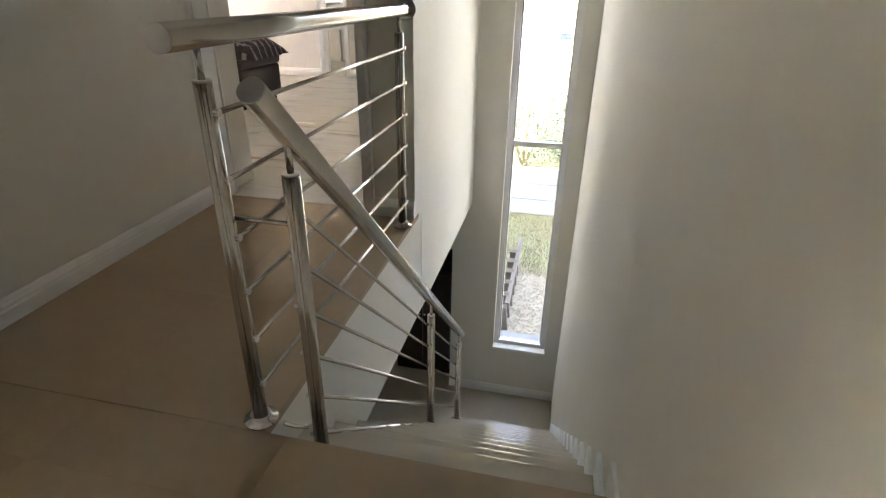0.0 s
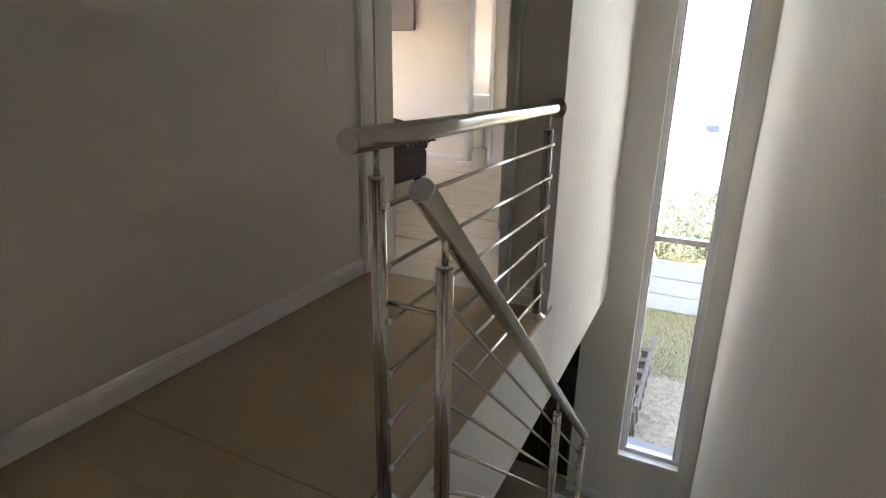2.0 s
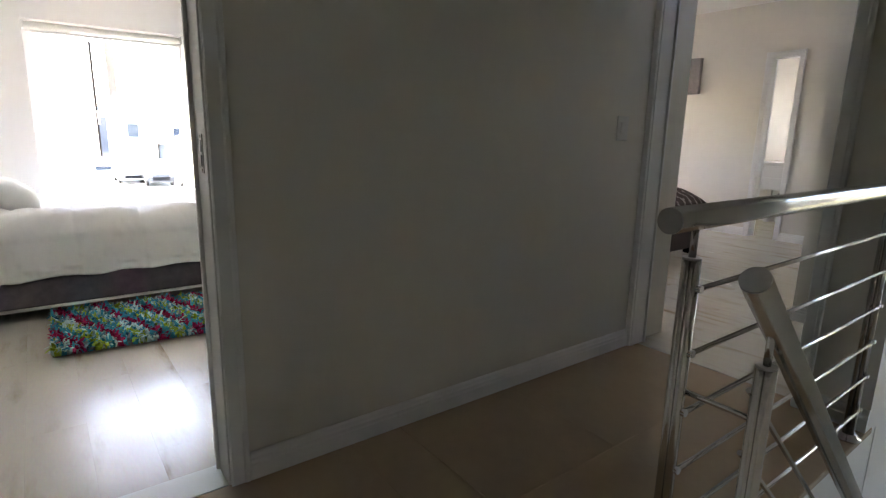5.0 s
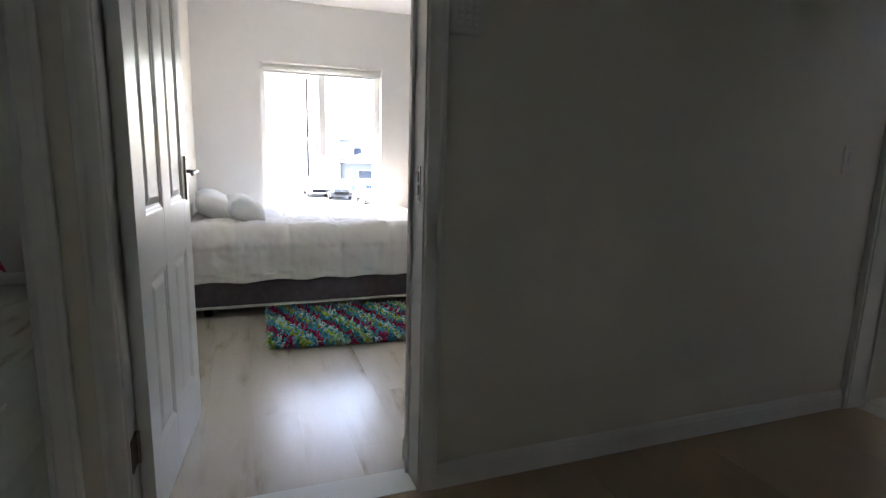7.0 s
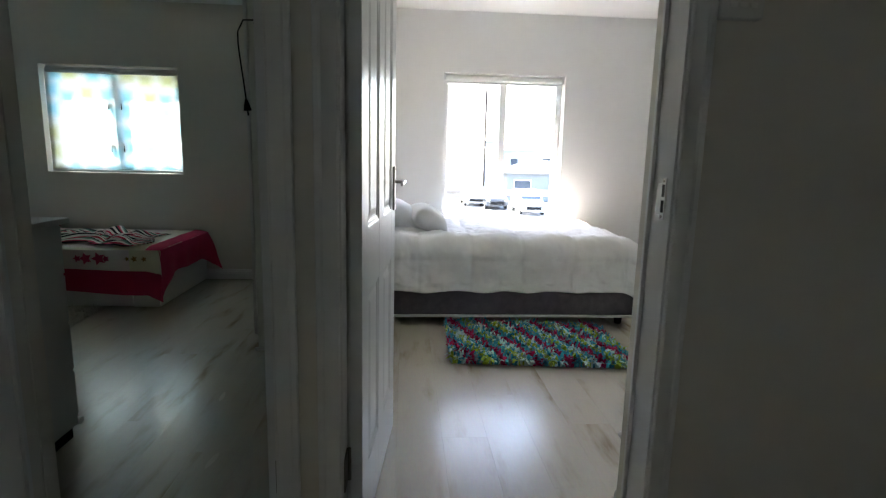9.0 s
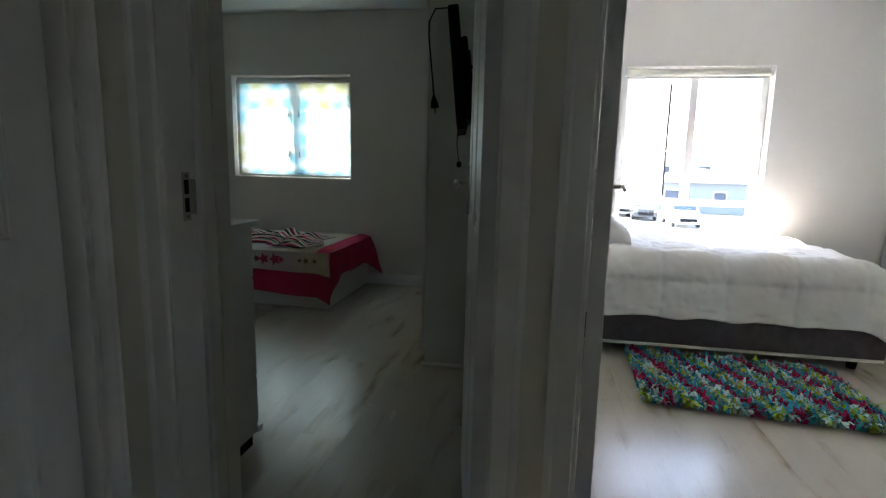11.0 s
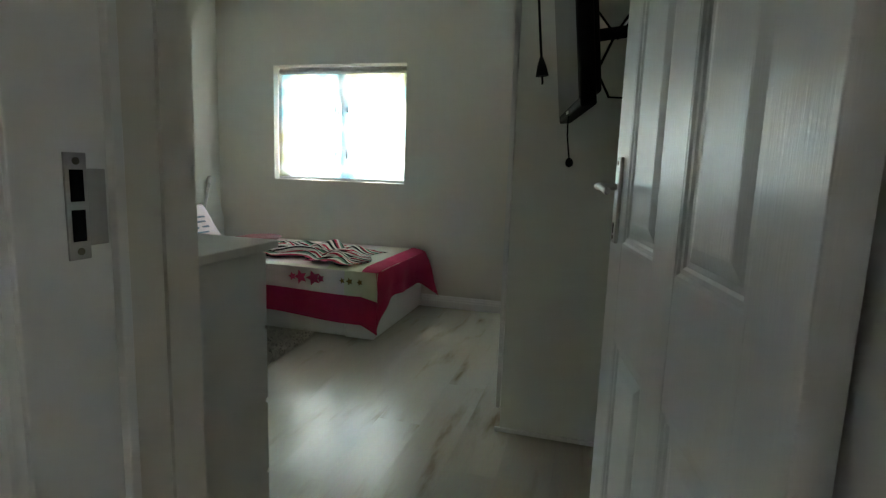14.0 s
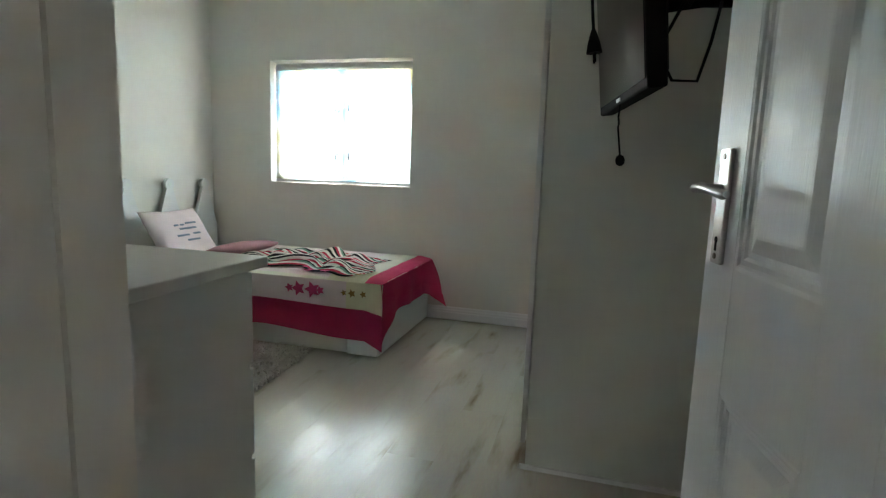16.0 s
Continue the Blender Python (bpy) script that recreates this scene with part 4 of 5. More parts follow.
# ---- pink bedroom ----
def bed_pink():
    xa, xb, ya, yb = XW2 + 0.03, -2.647, -3.90, -2.073
    t = thing("bed", (xa + xb) / 2, -3.0, 0, "white child's bed with drawers under it and a pointed headboard", "bed")
    part("base", bx(xa, ya, 0.012, xb - 0.016, yb, 0.33, bev=0.004), M_WHITEFURN, t)
    part("mattress", bx(xa + 0.01, ya + 0.01, 0.331, xb - 0.02, yb - 0.01, 0.425, bev=0.03), M_CREAMQ, t)
    for i in range(2):
        part("drawer", bx(xb - 0.016, -2.27 - (i + 1) * 0.80 + 0.006, 0.03, xb, -2.27 - i * 0.80, 0.30, bev=0.003), M_WHITEFURN, t)
    part("corner_panel", bx(xb - 0.016, -2.264, 0.012, xb, yb, 0.33, bev=0.002), M_WHITEFURN, t)
    # headboard: low board with pointed ends topped by round knobs
    hb = B()
    box(hb, xa, ya - 0.035, 0.01, xb, ya - 0.005, 0.62, bev=0.004)
    part("headboard", hb, M_WHITEFURN, t)
    for cx in (-2.745, -3.116, -3.488):
        bm = B()
        pts = [(cx - 0.13, 0.60), (cx + 0.13, 0.60), (cx + 0.10, 0.70), (cx + 0.028, 0.905), (cx - 0.028, 0.905), (cx - 0.10, 0.70)]
        f = [bm.verts.new((x, ya - 0.034, z)) for x, z in pts]
        g = [bm.verts.new((x, ya - 0.006, z)) for x, z in pts]
        bm.faces.new(f), bm.faces.new(g)
        for k in range(6):
            bm.faces.new((f[k], f[(k + 1) % 6], g[(k + 1) % 6], g[k]))
        bmesh.ops.recalc_face_normals(bm, faces=bm.faces)
        part("gable", bm, M_WHITEFURN, t)
        part("knob", tube(B(), [(cx, ya - 0.036, 0.93), (cx, ya - 0.004, 0.93)], 0.040, 24), M_WHITEFURN, t)
        part("knob_hole", tube(B(), [(cx, ya - 0.0045, 0.93), (cx, ya - 0.0025, 0.93)], 0.014, 16), M_GREENGREY, t)


def quilt():
    xa, xb, ya, yb = XW2 + 0.03, -2.635, -3.55, -2.055
    t = thing("quilt", -3.1, -2.8, 0.425, "patchwork quilt, pale pink and cream squares with a crimson border", "quilt")
    W, Ln, drop = xb - xa, yb - ya, 0.325

    def top(u, v):
        x, y = xa + W * u, ya + Ln * v
        return (x, y, 0.460 + 0.010 * wrinkle(x * 2, y * 2) - 0.022 * (max(0, u - 0.90) / 0.10) ** 2 - 0.018 * (max(0, v - 0.90) / 0.10) ** 2)
    squares = {}
    rng = random.Random(11)

    def pick(u, v):
        k = (int(u * 4.2), int(v * 5.2))
        if k not in squares:
            squares[k] = rng.choice([1, 1, 0, 0, 1])
        if k[1] >= 4 and k[0] >= 3:
            return 2
        return squares[k]
    top_ob = part("patchwork", sheet(B(), top, 42, 52, pick), None, t, mats=[M_PINKQ, M_CREAMQ, M_YELQ])

    def side(u, v):
        y = ya + Ln * u
        s = v * (drop + 0.02 * math.sin(u * 9) + (0.06 * max(0, u - 0.93) / 0.07))
        return (xb + 0.006 + 0.012 * math.sin(math.pi * min(1, v * 1.6)) + 0.012 * v * math.sin(y * 9) + 0.006 * wrinkle(y * 2, s * 3), y + 0.016 * u ** 8, 0.446 - s)

    def mi(u, v):
        if v >= 0.45:
            return 1
        return 2 if u > 0.85 else (3 if 0.30 < u < 0.42 else 0)
    part("side_drop", sheet(B(), side, 70, 22, mi), None, t, mats=[M_PINKQ, M_RED, M_YELQ, M_CREAMQ])

    def end(u, v):
        x = xb + 0.020 - (W + 0.016) * u
        lift = 0.64 + 0.62 * math.exp(-13 * u) + 0.40 * max(0.0, (u - 0.72) / 0.28) ** 1.5
        s = v * drop * (lift + 0.03 * math.sin(u * 14))
        return (x, yb + 0.008 + 0.02 * v * math.sin(u * 11) ** 2 + 0.10 * v * max(0, u - 0.72) / 0.28 + 0.012 * math.sin(math.pi * min(1, v * 1.5)), 0.446 - s)
    part("end_drop", sheet(B(), end, 60, 18), M_RED, t)
    # crimson band along the foot, and printed blossoms
    band = lambda u, v: (xa + W * u, yb - 0.10 + 0.108 * v, 0.4655 + 0.010 * wrinkle((xa + W * u) * 2, (yb - 0.10 + 0.108 * v) * 2) - 0.022 * (max(0, u - 0.90) / 0.10) ** 2 - 0.020 * v ** 2)
    part("border", sheet(B(), band, 40, 6), M_RED, t)
    for fx, fy, r, mm in ((-2.70, -2.55, 0.045, M_DKPINK), (-2.72, -2.45, 0.035, M_DKPINK), (-2.80, -2.62, 0.03, M_DKPINK), (-2.70, -2.22, 0.03, M_OLIVE), (-2.82, -2.26, 0.025, M_OLIVE), (-2.74, -2.30, 0.02, M_OLIVE)):
        bm = B()
        c = bm.verts.new((fx, fy, 0.482))
        ring = [bm.verts.new((fx + r * (1 if k % 2 else 0.55) * math.cos(k * math.pi / 5), fy + r * (1 if k % 2 else 0.55) * math.sin(k * math.pi / 5), 0.480)) for k in range(10)]
        for k in range(10):
            bm.faces.new((c, ring[k], ring[(k + 1) % 10]))
        part("blossom", bm, mm, t)
    for fy, r, mm in ((-2.62, 0.030, M_DKPINK), (-2.56, 0.048, M_DKPINK), (-2.47, 0.052, M_DKPINK), (-2.42, 0.030, M_DKPINK), (-2.22, 0.026, M_OLIVE), (-2.15, 0.022, M_OLIVE), (-2.27, 0.02, M_OLIVE)):
        bm = B()
        c = bm.verts.new((xb + 0.030, fy, 0.385))
        ring = [bm.verts.new((xb + 0.029, fy + r * (1 if k % 2 else 0.5) * math.cos(k * math.pi / 5), 0.385 + r * (1 if k % 2 else 0.5) * math.sin(k * math.pi / 5))) for k in range(10)]
        for k in range(10):
            bm.faces.new((c, ring[k], ring[(k + 1) % 10]))
        part("blossom", bm, mm, t)


ST = [pbr("stripe_" + n, c, 0.9, var=0.1, scale=30, bump=0.3, bscale=300, spec=0.1) for n, c in
      (("cream", (0.62, 0.58, 0.52)), ("black", (0.02, 0.02, 0.022)), ("crimson", (0.42, 0.03, 0.06)), ("green", (0.12, 0.24, 0.18)))]


def blanket():
    t = thing("blanket", -3.1, -2.85, 0.46, "crumpled blanket striped cream, black, crimson and green", "blanket")

    def fn(u, v):
        a, b = u - 0.5, v - 0.5
        x = -3.06 + 0.62 * b + 0.10 * a + 0.04 * math.sin(u * 9)
        y = -2.74 + 1.0 * a + 0.05 * math.sin(v * 7 + u * 3)
        h = 0.020 * (0.5 + 0.5 * math.sin(u * 21 + 3 * math.sin(v * 5))) + 0.03 * abs(noise.noise(Vector((u * 6, v * 6, 2)))) * 2
        edge = min(1, 6 * min(u, 1 - u, v, 1 - v))
        return (x + 0.03 * math.sin(u * 21), y, 0.472 + h * edge + 0.004)
    order = [0, 1, 0, 2, 0, 1, 3, 0, 2, 1]
    ob = part("cloth", sheet(B(), fn, 90, 80, lambda u, v: order[int(v * 40) % 10]), None, t, mats=ST)
    so = ob.modifiers.new("thick", "SOLIDIFY")
    so.thickness, so.offset = 0.006, 1


bed_pink()
quilt()
blanket()
pink_pillow = pillow("pillow", -2.98, -3.70, 0.58, 0.52, 0.42, 0.13, (-56, 0, 0), "pale pink pillow with grey-blue print leaning on the headboard", M_PINKQ)
M_PRINT = pbr("grey_blue_print", (0.20, 0.24, 0.30), 0.85, var=0.1, spec=0.2)
for bx0, by0, bl in ((-0.12, -0.07, 0.10), (0.00, -0.06, 0.09), (-0.10, -0.03, 0.16), (-0.11, 0.015, 0.07), (0.00, 0.02, 0.11), (-0.08, 0.06, 0.12)):
    mark = part("print_line", bx(bx0, by0, 0.062, bx0 + bl, by0 + 0.013, 0.067), M_PRINT, None)
    mark.parent = pink_pillow
pillow("pillow", -3.20, -3.36, 0.495, 0.42, 0.34, 0.08, (8, 0, -6), "dusty pink cushion lying flat on the bed", pbr("dusty_pink_cotton", (0.42, 0.22, 0.24), 0.9, var=0.1, scale=9, bump=0.3, bscale=300, spec=0.1))
shag_rug("rug", ((-2.62, -3.45, 0), (0.0, 0.98, 0), (0.64, 0.04, 0)), [M_SHAG], lambda u, v, r: 0, 5000, 0.032, "cream shaggy rug on the laminate beside the bed", 0.010)


def dresser():
    xa, xb, ya, yb, h = -0.775, -0.27, -2.48, -1.585, 0.885
    t = thing("chest_of_drawers", -0.5, -2.0, 0, "white melamine chest of drawers against the wall", "chest of drawers")
    part("body", bx(xa, ya, 0.05, xb, yb, h, bev=0.002), M_WHITEFURN, t)
    part("top", bx(xa - 0.035, ya - 0.02, h, xb, yb + 0.02, h + 0.022, bev=0.003), M_WHITEFURN, t)
    part("plinth", bx(xa + 0.02, ya + 0.01, 0.0, xb, yb - 0.012, 0.05), M_BLACK, t)
    for i in range(4):
        z = 0.085 + i * 0.20
        d = part("drawer", bx(xa - 0.018, ya + 0.006, z, xa, yb - 0.006, z + 0.19, bev=0.002), M_WHITEFURN, t)
        for y in (-1.8, -2.26):
            part("knob", tube(B(), [(xa - 0.018, y, z + 0.095), (xa - 0.040, y, z + 0.095)], [0.008, 0.014], 14), M_CHROME, d)
    part("bottom_rail", bx(xa - 0.03, ya, 0.045, xa, yb + 0.006, 0.07, bev=0.002), M_GREENGREY, t)


dresser()


def wardrobe():
    xa, xb, ya, yb = XW2 + 0.002, -1.765, -1.115, -0.562
    t = thing("wardrobe", -2.7, -0.85, 0, "tall pale grey built-in wardrobe reaching the ceiling", "wardrobe")
    part("side_panel", bx(xb - 0.018, ya, 0.0, xb, yb, CEIL - 0.004, bev=0.001), M_GREENGREY, t)
    part("body", bx(xa, ya + 0.002, 0.08, xb - 0.02, yb, CEIL - 0.004), M_GREENGREY, t)
    part("plinth", bx(xa, ya + 0.04, 0.0, xb - 0.02, yb, 0.08), M_WHITEFURN, t)
    w = (xb - xa) / 4
    for i in range(4):
        d = part("door", bx(xa + i * w + 0.002, ya - 0.022, 0.10, xa + (i + 1) * w - 0.002, ya - 0.004, CEIL - 0.05, bev=0.001), M_WHITEFURN, t)
        x = xa + (i + (0.9 if i % 2 == 0 else 0.1)) * w
        part("handle", tube(B(), [(x, ya - 0.022, 1.0), (x, ya - 0.045, 1.0), (x, ya - 0.045, 1.13), (x, ya - 0.022, 1.13)], 0.005, 8), M_CHROME, d)
    part("skirting_strip", bx(xb - 0.001, ya - 0.02, 0, xb + 0.012, yb, 0.018, bev=0.003), M_TRIM, t)


wardrobe()


def television():
    A, Bp = Vector((-1.628, -0.937, 0)), Vector((-1.077, -0.85, 0))
    d = (Bp - A)
    L = d.length
    ang = math.degrees(math.atan2(d.y, d.x))
    t = new("television")
    t.matrix_basis = pose(A.x, A.y, 1.272, 6, 0, ang)
    tagged(t, "black flat television on a wall bracket beside the wardrobe", "television")

    def sub(name, bm, m, label="", parent=None):
        ob = part(name, bm, m, None, label)
        ob.parent = parent or t
        return ob
    H = 0.47
    bm = B()
    box(bm, 0, 0, 0, L, 0.042, H, bev=0.006)
    box(bm, L * 0.15, 0.042, 0.04, L * 0.85, 0.070, H - 0.1, bev=0.01)
    sub("casing", bm, M_BLACK)
    sub("screen", bx(0.014, -0.002, 0.022, L - 0.014, 0.001, H - 0.014), M_SCREEN, "dark glossy screen")
    sub("badge", bx(L / 2 - 0.02, -0.0035, 0.008, L / 2 + 0.02, -0.001, 0.016), M_CHROME)
    bm = B()
    box(bm, L * 0.40, 0.070, 0.12, L * 0.60, 0.082, 0.34, bev=0.003)
    tube(bm, [(L / 2, 0.08, 0.23), (L / 2 + 0.02, 0.20, 0.23), (L / 2 - 0.02, 0.31, 0.23)], 0.018, 10)
    box(bm, L / 2 - 0.06, 0.30, 0.16, L / 2 + 0.02, 0.318, 0.32, bev=0.003)
    sub("bracket", bm, M_BLACK, "black steel swing-arm bracket")
    # cords
    sub("power_cord", tube(B(), [(0.47, 0.02, H - 0.04), (0.468, 0.0, H + 0.012), (0.46, -0.05, H + 0.015), (0.452, -0.08, H - 0.03)] + [(0.449 + 0.004 * math.sin(i), -0.086, H - 0.08 - i * 0.04) for i in range(7)], 0.0035, 8), M_BLACK)
    bm = B()
    px, py, pz = 0.449, -0.086, 0.115
    tube(bm, [(px, py, pz + 0.035), (px, py, pz + 0.01), (px, py, pz - 0.015)], [0.005, 0.013, 0.018], 10)
    for s in (-1, 1):
        tube(bm, [(px + s * 0.009, py, pz - 0.015), (px + s * 0.009, py, pz - 0.036)], 0.0024, 8)
    sub("plug", bm, M_BLACK, "black two-pin plug")
    sub("pull_cord", tube(B(), [(0.29, 0.0, 0.0), (0.285, -0.004, -0.03), (0.298, -0.006, -0.05), (0.285, -0.006, -0.055), (0.29, -0.004, -0.13)], 0.0025, 8), M_BLACK)
    sub("cord_ball", tube(B(), [(0.29, -0.004, -0.155), (0.29, -0.004, -0.150), (0.29, -0.004, -0.140), (0.29, -0.004, -0.130), (0.29, -0.004, -0.126)], [0.003, 0.010, 0.0125, 0.009, 0.003], 12), M_BLACK)
    loops = [[(L * 0.55, 0.07, 0.16), (L * 0.62, 0.11, 0.04), (L * 0.66, 0.16, 0.03), (L * 0.62, 0.20, 0.12), (L * 0.55, 0.24, 0.22)],
             [(L * 0.70, 0.06, 0.30), (L * 0.80, 0.12, 0.18), (L * 0.84, 0.18, 0.26), (L * 0.76, 0.22, 0.36)],
             [(L * 0.6, 0.06, 0.08), (L * 0.75, 0.12, 0.20), (L * 0.9, 0.2, 0.30), (L * 0.9, 0.26, 0.42)]]
    for p in loops:
        sub("cable", tube(B(), p, 0.0038, 8), M_BLACK)


television()


# ---- far bedroom ----


def ottoman():
    xa, xb, ya, yb = -2.46, -1.08, 4.72, 5.47
    t = thing("ottoman", -1.8, 5.2, 0, "dark brown leather ottoman bench in the far bedroom", "ottoman")
    part("body", bx(xa, ya, 0.06, xb, yb, 0.36, bev=0.03), M_BROWN, t)
    part("lid", bx(xa - 0.01, ya - 0.01, 0.362, xb + 0.01, yb + 0.01, 0.46, bev=0.03), M_BROWN, t)
    for x in (xa + 0.08, xb - 0.08):
        for y in (ya + 0.08, yb - 0.08):
            part("foot", bx(x - 0.03, y - 0.03, 0, x + 0.03, y + 0.03, 0.062), M_BLACK, t)
    c = thing("throw", -1.6, 5.2, 0.46, "dark grey throw with pale zigzags heaped on the ottoman", "throw")

    def fn(u, v):
        a, b = 2 * u - 1, 2 * v - 1
        k = max(0, 1 - a * a) ** 0.5 * max(0, 1 - b * b) ** 0.4
        return (-1.44 + 0.50 * a, 5.08 + 0.34 * b, 0.462 + 0.25 * k + 0.012 * wrinkle(a * 2, b * 2))
    part("cloth", sheet(B(), fn, 44, 40, lambda u, v: 1 if (v * 7 + 0.9 * abs((u * 6) % 1 - 0.5)) % 1 < 0.22 else 0), None, c, mats=[M_THROW, M_THROWL])


ottoman()
t = thing("vanity", -1.2, 8.2, 0, "white bathroom vanity with two drawers", "vanity")
part("body", bx(-1.75, 8.0, 0.50, -0.75, 8.58, 0.84, bev=0.004), M_WHITEFURN, t)
part("counter", bx(-1.77, 7.98, 0.842, -0.73, 8.59, 0.87, bev=0.004), M_TRIM, t)
for z in (0.52, 0.68):
    part("drawer", bx(-1.74, 7.985, z, -0.76, 8.0, z + 0.14, bev=0.003), M_WHITEFURN, t)
for x in (-1.72, -0.80):
    part("leg", bx(x, 8.05, 0, x + 0.05, 8.10, 0.50), M_WHITEFURN, t)
    part("leg", bx(x, 8.50, 0, x + 0.05, 8.55, 0.50), M_WHITEFURN, t)
t = thing("laundry_basket", -1.3, 7.75, 0, "dark grey woven laundry basket under the vanity", "basket")
bm = B()
tube(bm, [(-1.27, 8.22, 0.0), (-1.27, 8.22, 0.2), (-1.27, 8.22, 0.42)], [0.15, 0.17, 0.18], 20)
part("body", bm, M_BASKET, t)
part("rim", tube(B(), [(-1.27, 8.22, 0.42), (-1.27, 8.22, 0.445)], 0.19, 20), M_BASKET, t)
t = thing("soap_bottle", -1.27, 8.2, 0.87, "frosted soap dispenser bottle on the vanity", "bottle")
part("body", tube(B(), [(-1.27, 8.15, 0.87), (-1.27, 8.15, 0.98), (-1.27, 8.15, 1.0)], [0.035, 0.035, 0.015], 16), M_SOAP, t)
part("pump", tube(B(), [(-1.27, 8.15, 1.0), (-1.27, 8.15, 1.045), (-1.27, 8.11, 1.05)], 0.007, 8), M_CHROME, t)
fm = casing_set("door_frame", -1.27, -0.98, 2.09, x=7.0, axis="x")
# Plain grey box in place of an unclear shape on the far wall.
t = thing("wall_box", -3.98, 5.6, 1.35, "flat grey box fixed to the far bedroom's wall", "television")
part("casing", bx(-2.75, 6.93, 1.72, -2.09, 6.998, 2.16, bev=0.006), M_THROWL, t)


# ---- outside ----
ground = tagged(part("ground", bx(-400, -400, GRD - 0.3, 400, 400, GRD), M_GRASS), "dry patchy lawn and bare ground round the house", "ground", kind="structure")
tagged(part("gravel_bed", bx(0.0, YE + 0.24, GRD, 6.0, 7.6, GRD + 0.02), M_GRAVEL), "tan gravel strip along the house wall", "gravel", kind="structure")


def pebbles():
    rng = random.Random(8)
    V, F = [], []
    for _ in range(2600):
        x, y, r = rng.uniform(1.0, 2.5), rng.uniform(4.9, 7.7), rng.uniform(0.012, 0.028)
        z = GRD + 0.02 + r * 0.2
        i = len(V)
        V += [(x + r, y, z), (x, y + r * rng.uniform(0.6, 1), z), (x - r, y, z), (x, y - r, z), (x + r * 0.2, y, z + r * 0.7)]
        F += [(i, i + 1, i + 4), (i + 1, i + 2, i + 4), (i + 2, i + 3, i + 4), (i + 3, i, i + 4)]
    me = bpy.data.meshes.new("pebbles")
    me.from_pydata(V, [], F)
    me.materials.append(M_GRAVEL)
    tagged(new("pebbles", me), "loose tan pebbles of the gravel strip", "gravel", kind="stuff")


def blades():
    rng = random.Random(9)
    V, F = [], []
    for _ in range(14000):
        x, y, h = rng.uniform(0.6, 3.2), 7.5 + 3.2 * rng.random() ** 1.2, rng.uniform(0.03, 0.09)
        a = rng.uniform(0, 6.28)
        i = len(V)
        V += [(x, y, GRD), (x + 0.012 * math.cos(a), y + 0.012 * math.sin(a), GRD), (x + h * 0.5 * math.cos(a + 1), y + h * 0.5 * math.sin(a + 1), GRD + h)]
        F.append((i, i + 1, i + 2))
    me = bpy.data.meshes.new("grass")
    me.from_pydata(V, [], F)
    me.materials.append(M_GRASS)
    tagged(new("grass", me), "short patchy lawn grass", "grass", kind="stuff")


pebbles()
blades()


def precast_wall():
    t = thing("boundary_wall", 1.6, 10.5, GRD, "pale blue-grey precast concrete boundary wall with stacked panels", "boundary wall")
    for i in range(6):
        x = -5.0 + i * 2.35
        part("post", bx(x - 0.07, 9.98, GRD, x + 0.07, 10.14, GRD + 1.02, bev=0.008), M_PRECAST, t)
        if i < 5:
            for k in range(3):
                part("panel", bx(x + 0.06, 10.02, GRD + 0.01 + k * 0.315, x + 2.29, 10.09, GRD + 0.315 + k * 0.315, bev=0.012), M_PRECAST, t)


precast_wall()


def shrub(x, y, z, s, seed, label):
    rng = random.Random(seed)
    t = thing("shrub", x, y, z, label, "shrub", "garden shrubs")
    bm = B()
    tips = []
    for k in range(7):
        a, l = rng.uniform(0, 6.28), s * rng.uniform(0.5, 0.95)
        p = [Vector((x, y, z)), Vector((x + 0.25 * l * math.cos(a), y + 0.25 * l * math.sin(a), z + 0.5 * l)), Vector((x + 0.55 * l * math.cos(a), y + 0.55 * l * math.sin(a), z + l))]
        tube(bm, p, [0.03 * s, 0.02 * s, 0.008 * s], 6)
        tips += p[1:]
    part("stems", bm, M_BARK, t)
    V, F = [], []
    for _ in range(2600):
        c = rng.choice(tips) + Vector((rng.gauss(0, 0.22 * s), rng.gauss(0, 0.22 * s), rng.gauss(0, 0.16 * s)))
        c.z = max(c.z, z + 0.02)
        n = Vector((rng.gauss(0, 1), rng.gauss(0, 1), rng.gauss(0.4, 1))).normalized()
        u = n.orthogonal().normalized() * 0.035
        w = n.cross(u).normalized() * 0.018
        i = len(V)
        V += [c - u, c + w, c + u, c - w]
        F.append((i, i + 1, i + 2, i + 3))
    me = bpy.data.meshes.new("crown")
    me.from_pydata(V, [], F)
    me.materials.append(M_LEAF)
    ob = new("crown", me)
    ob.parent = t
    ob.matrix_parent_inverse = t.matrix_basis.inverted()


for i, (x, y, s) in enumerate(((1.0, 13.2, 1.5), (1.9, 13.8, 1.3), (0.3, 14.2, 1.7), (1.4, 15.5, 2.4), (2.6, 15.0, 1.4))):
    shrub(x, y, GRD + 0.0, s, 20 + i, "loose green garden shrub behind the boundary wall")

t = thing("timber_trellis", 1.25, 6.9, GRD, "weathered timber ladder trellis leaning beside the gravel", "trellis")
for s in (0, 1):
    part("rail", bx(1.30 + 0.10 * s, 5.6, GRD + 0.02 + 0.55 * s, 1.35 + 0.10 * s, 7.5, GRD + 0.10 + 0.55 * s, bev=0.004), M_WEATHER, t)
for i in range(6):
    m = Matrix.Translation((1.36, 5.75 + i * 0.3, GRD + 0.33)) @ Matrix.Rotation(radians(38), 4, "X")
    bm = B()
    box(bm, -0.05, -0.03, -0.42, 0.07, 0.03, 0.42, m, bev=0.004)
    part("slat", bm, M_WEATHER, t)
t = thing("far_house", 1.6, 32, GRD, "distant white rendered house behind the garden", "house")
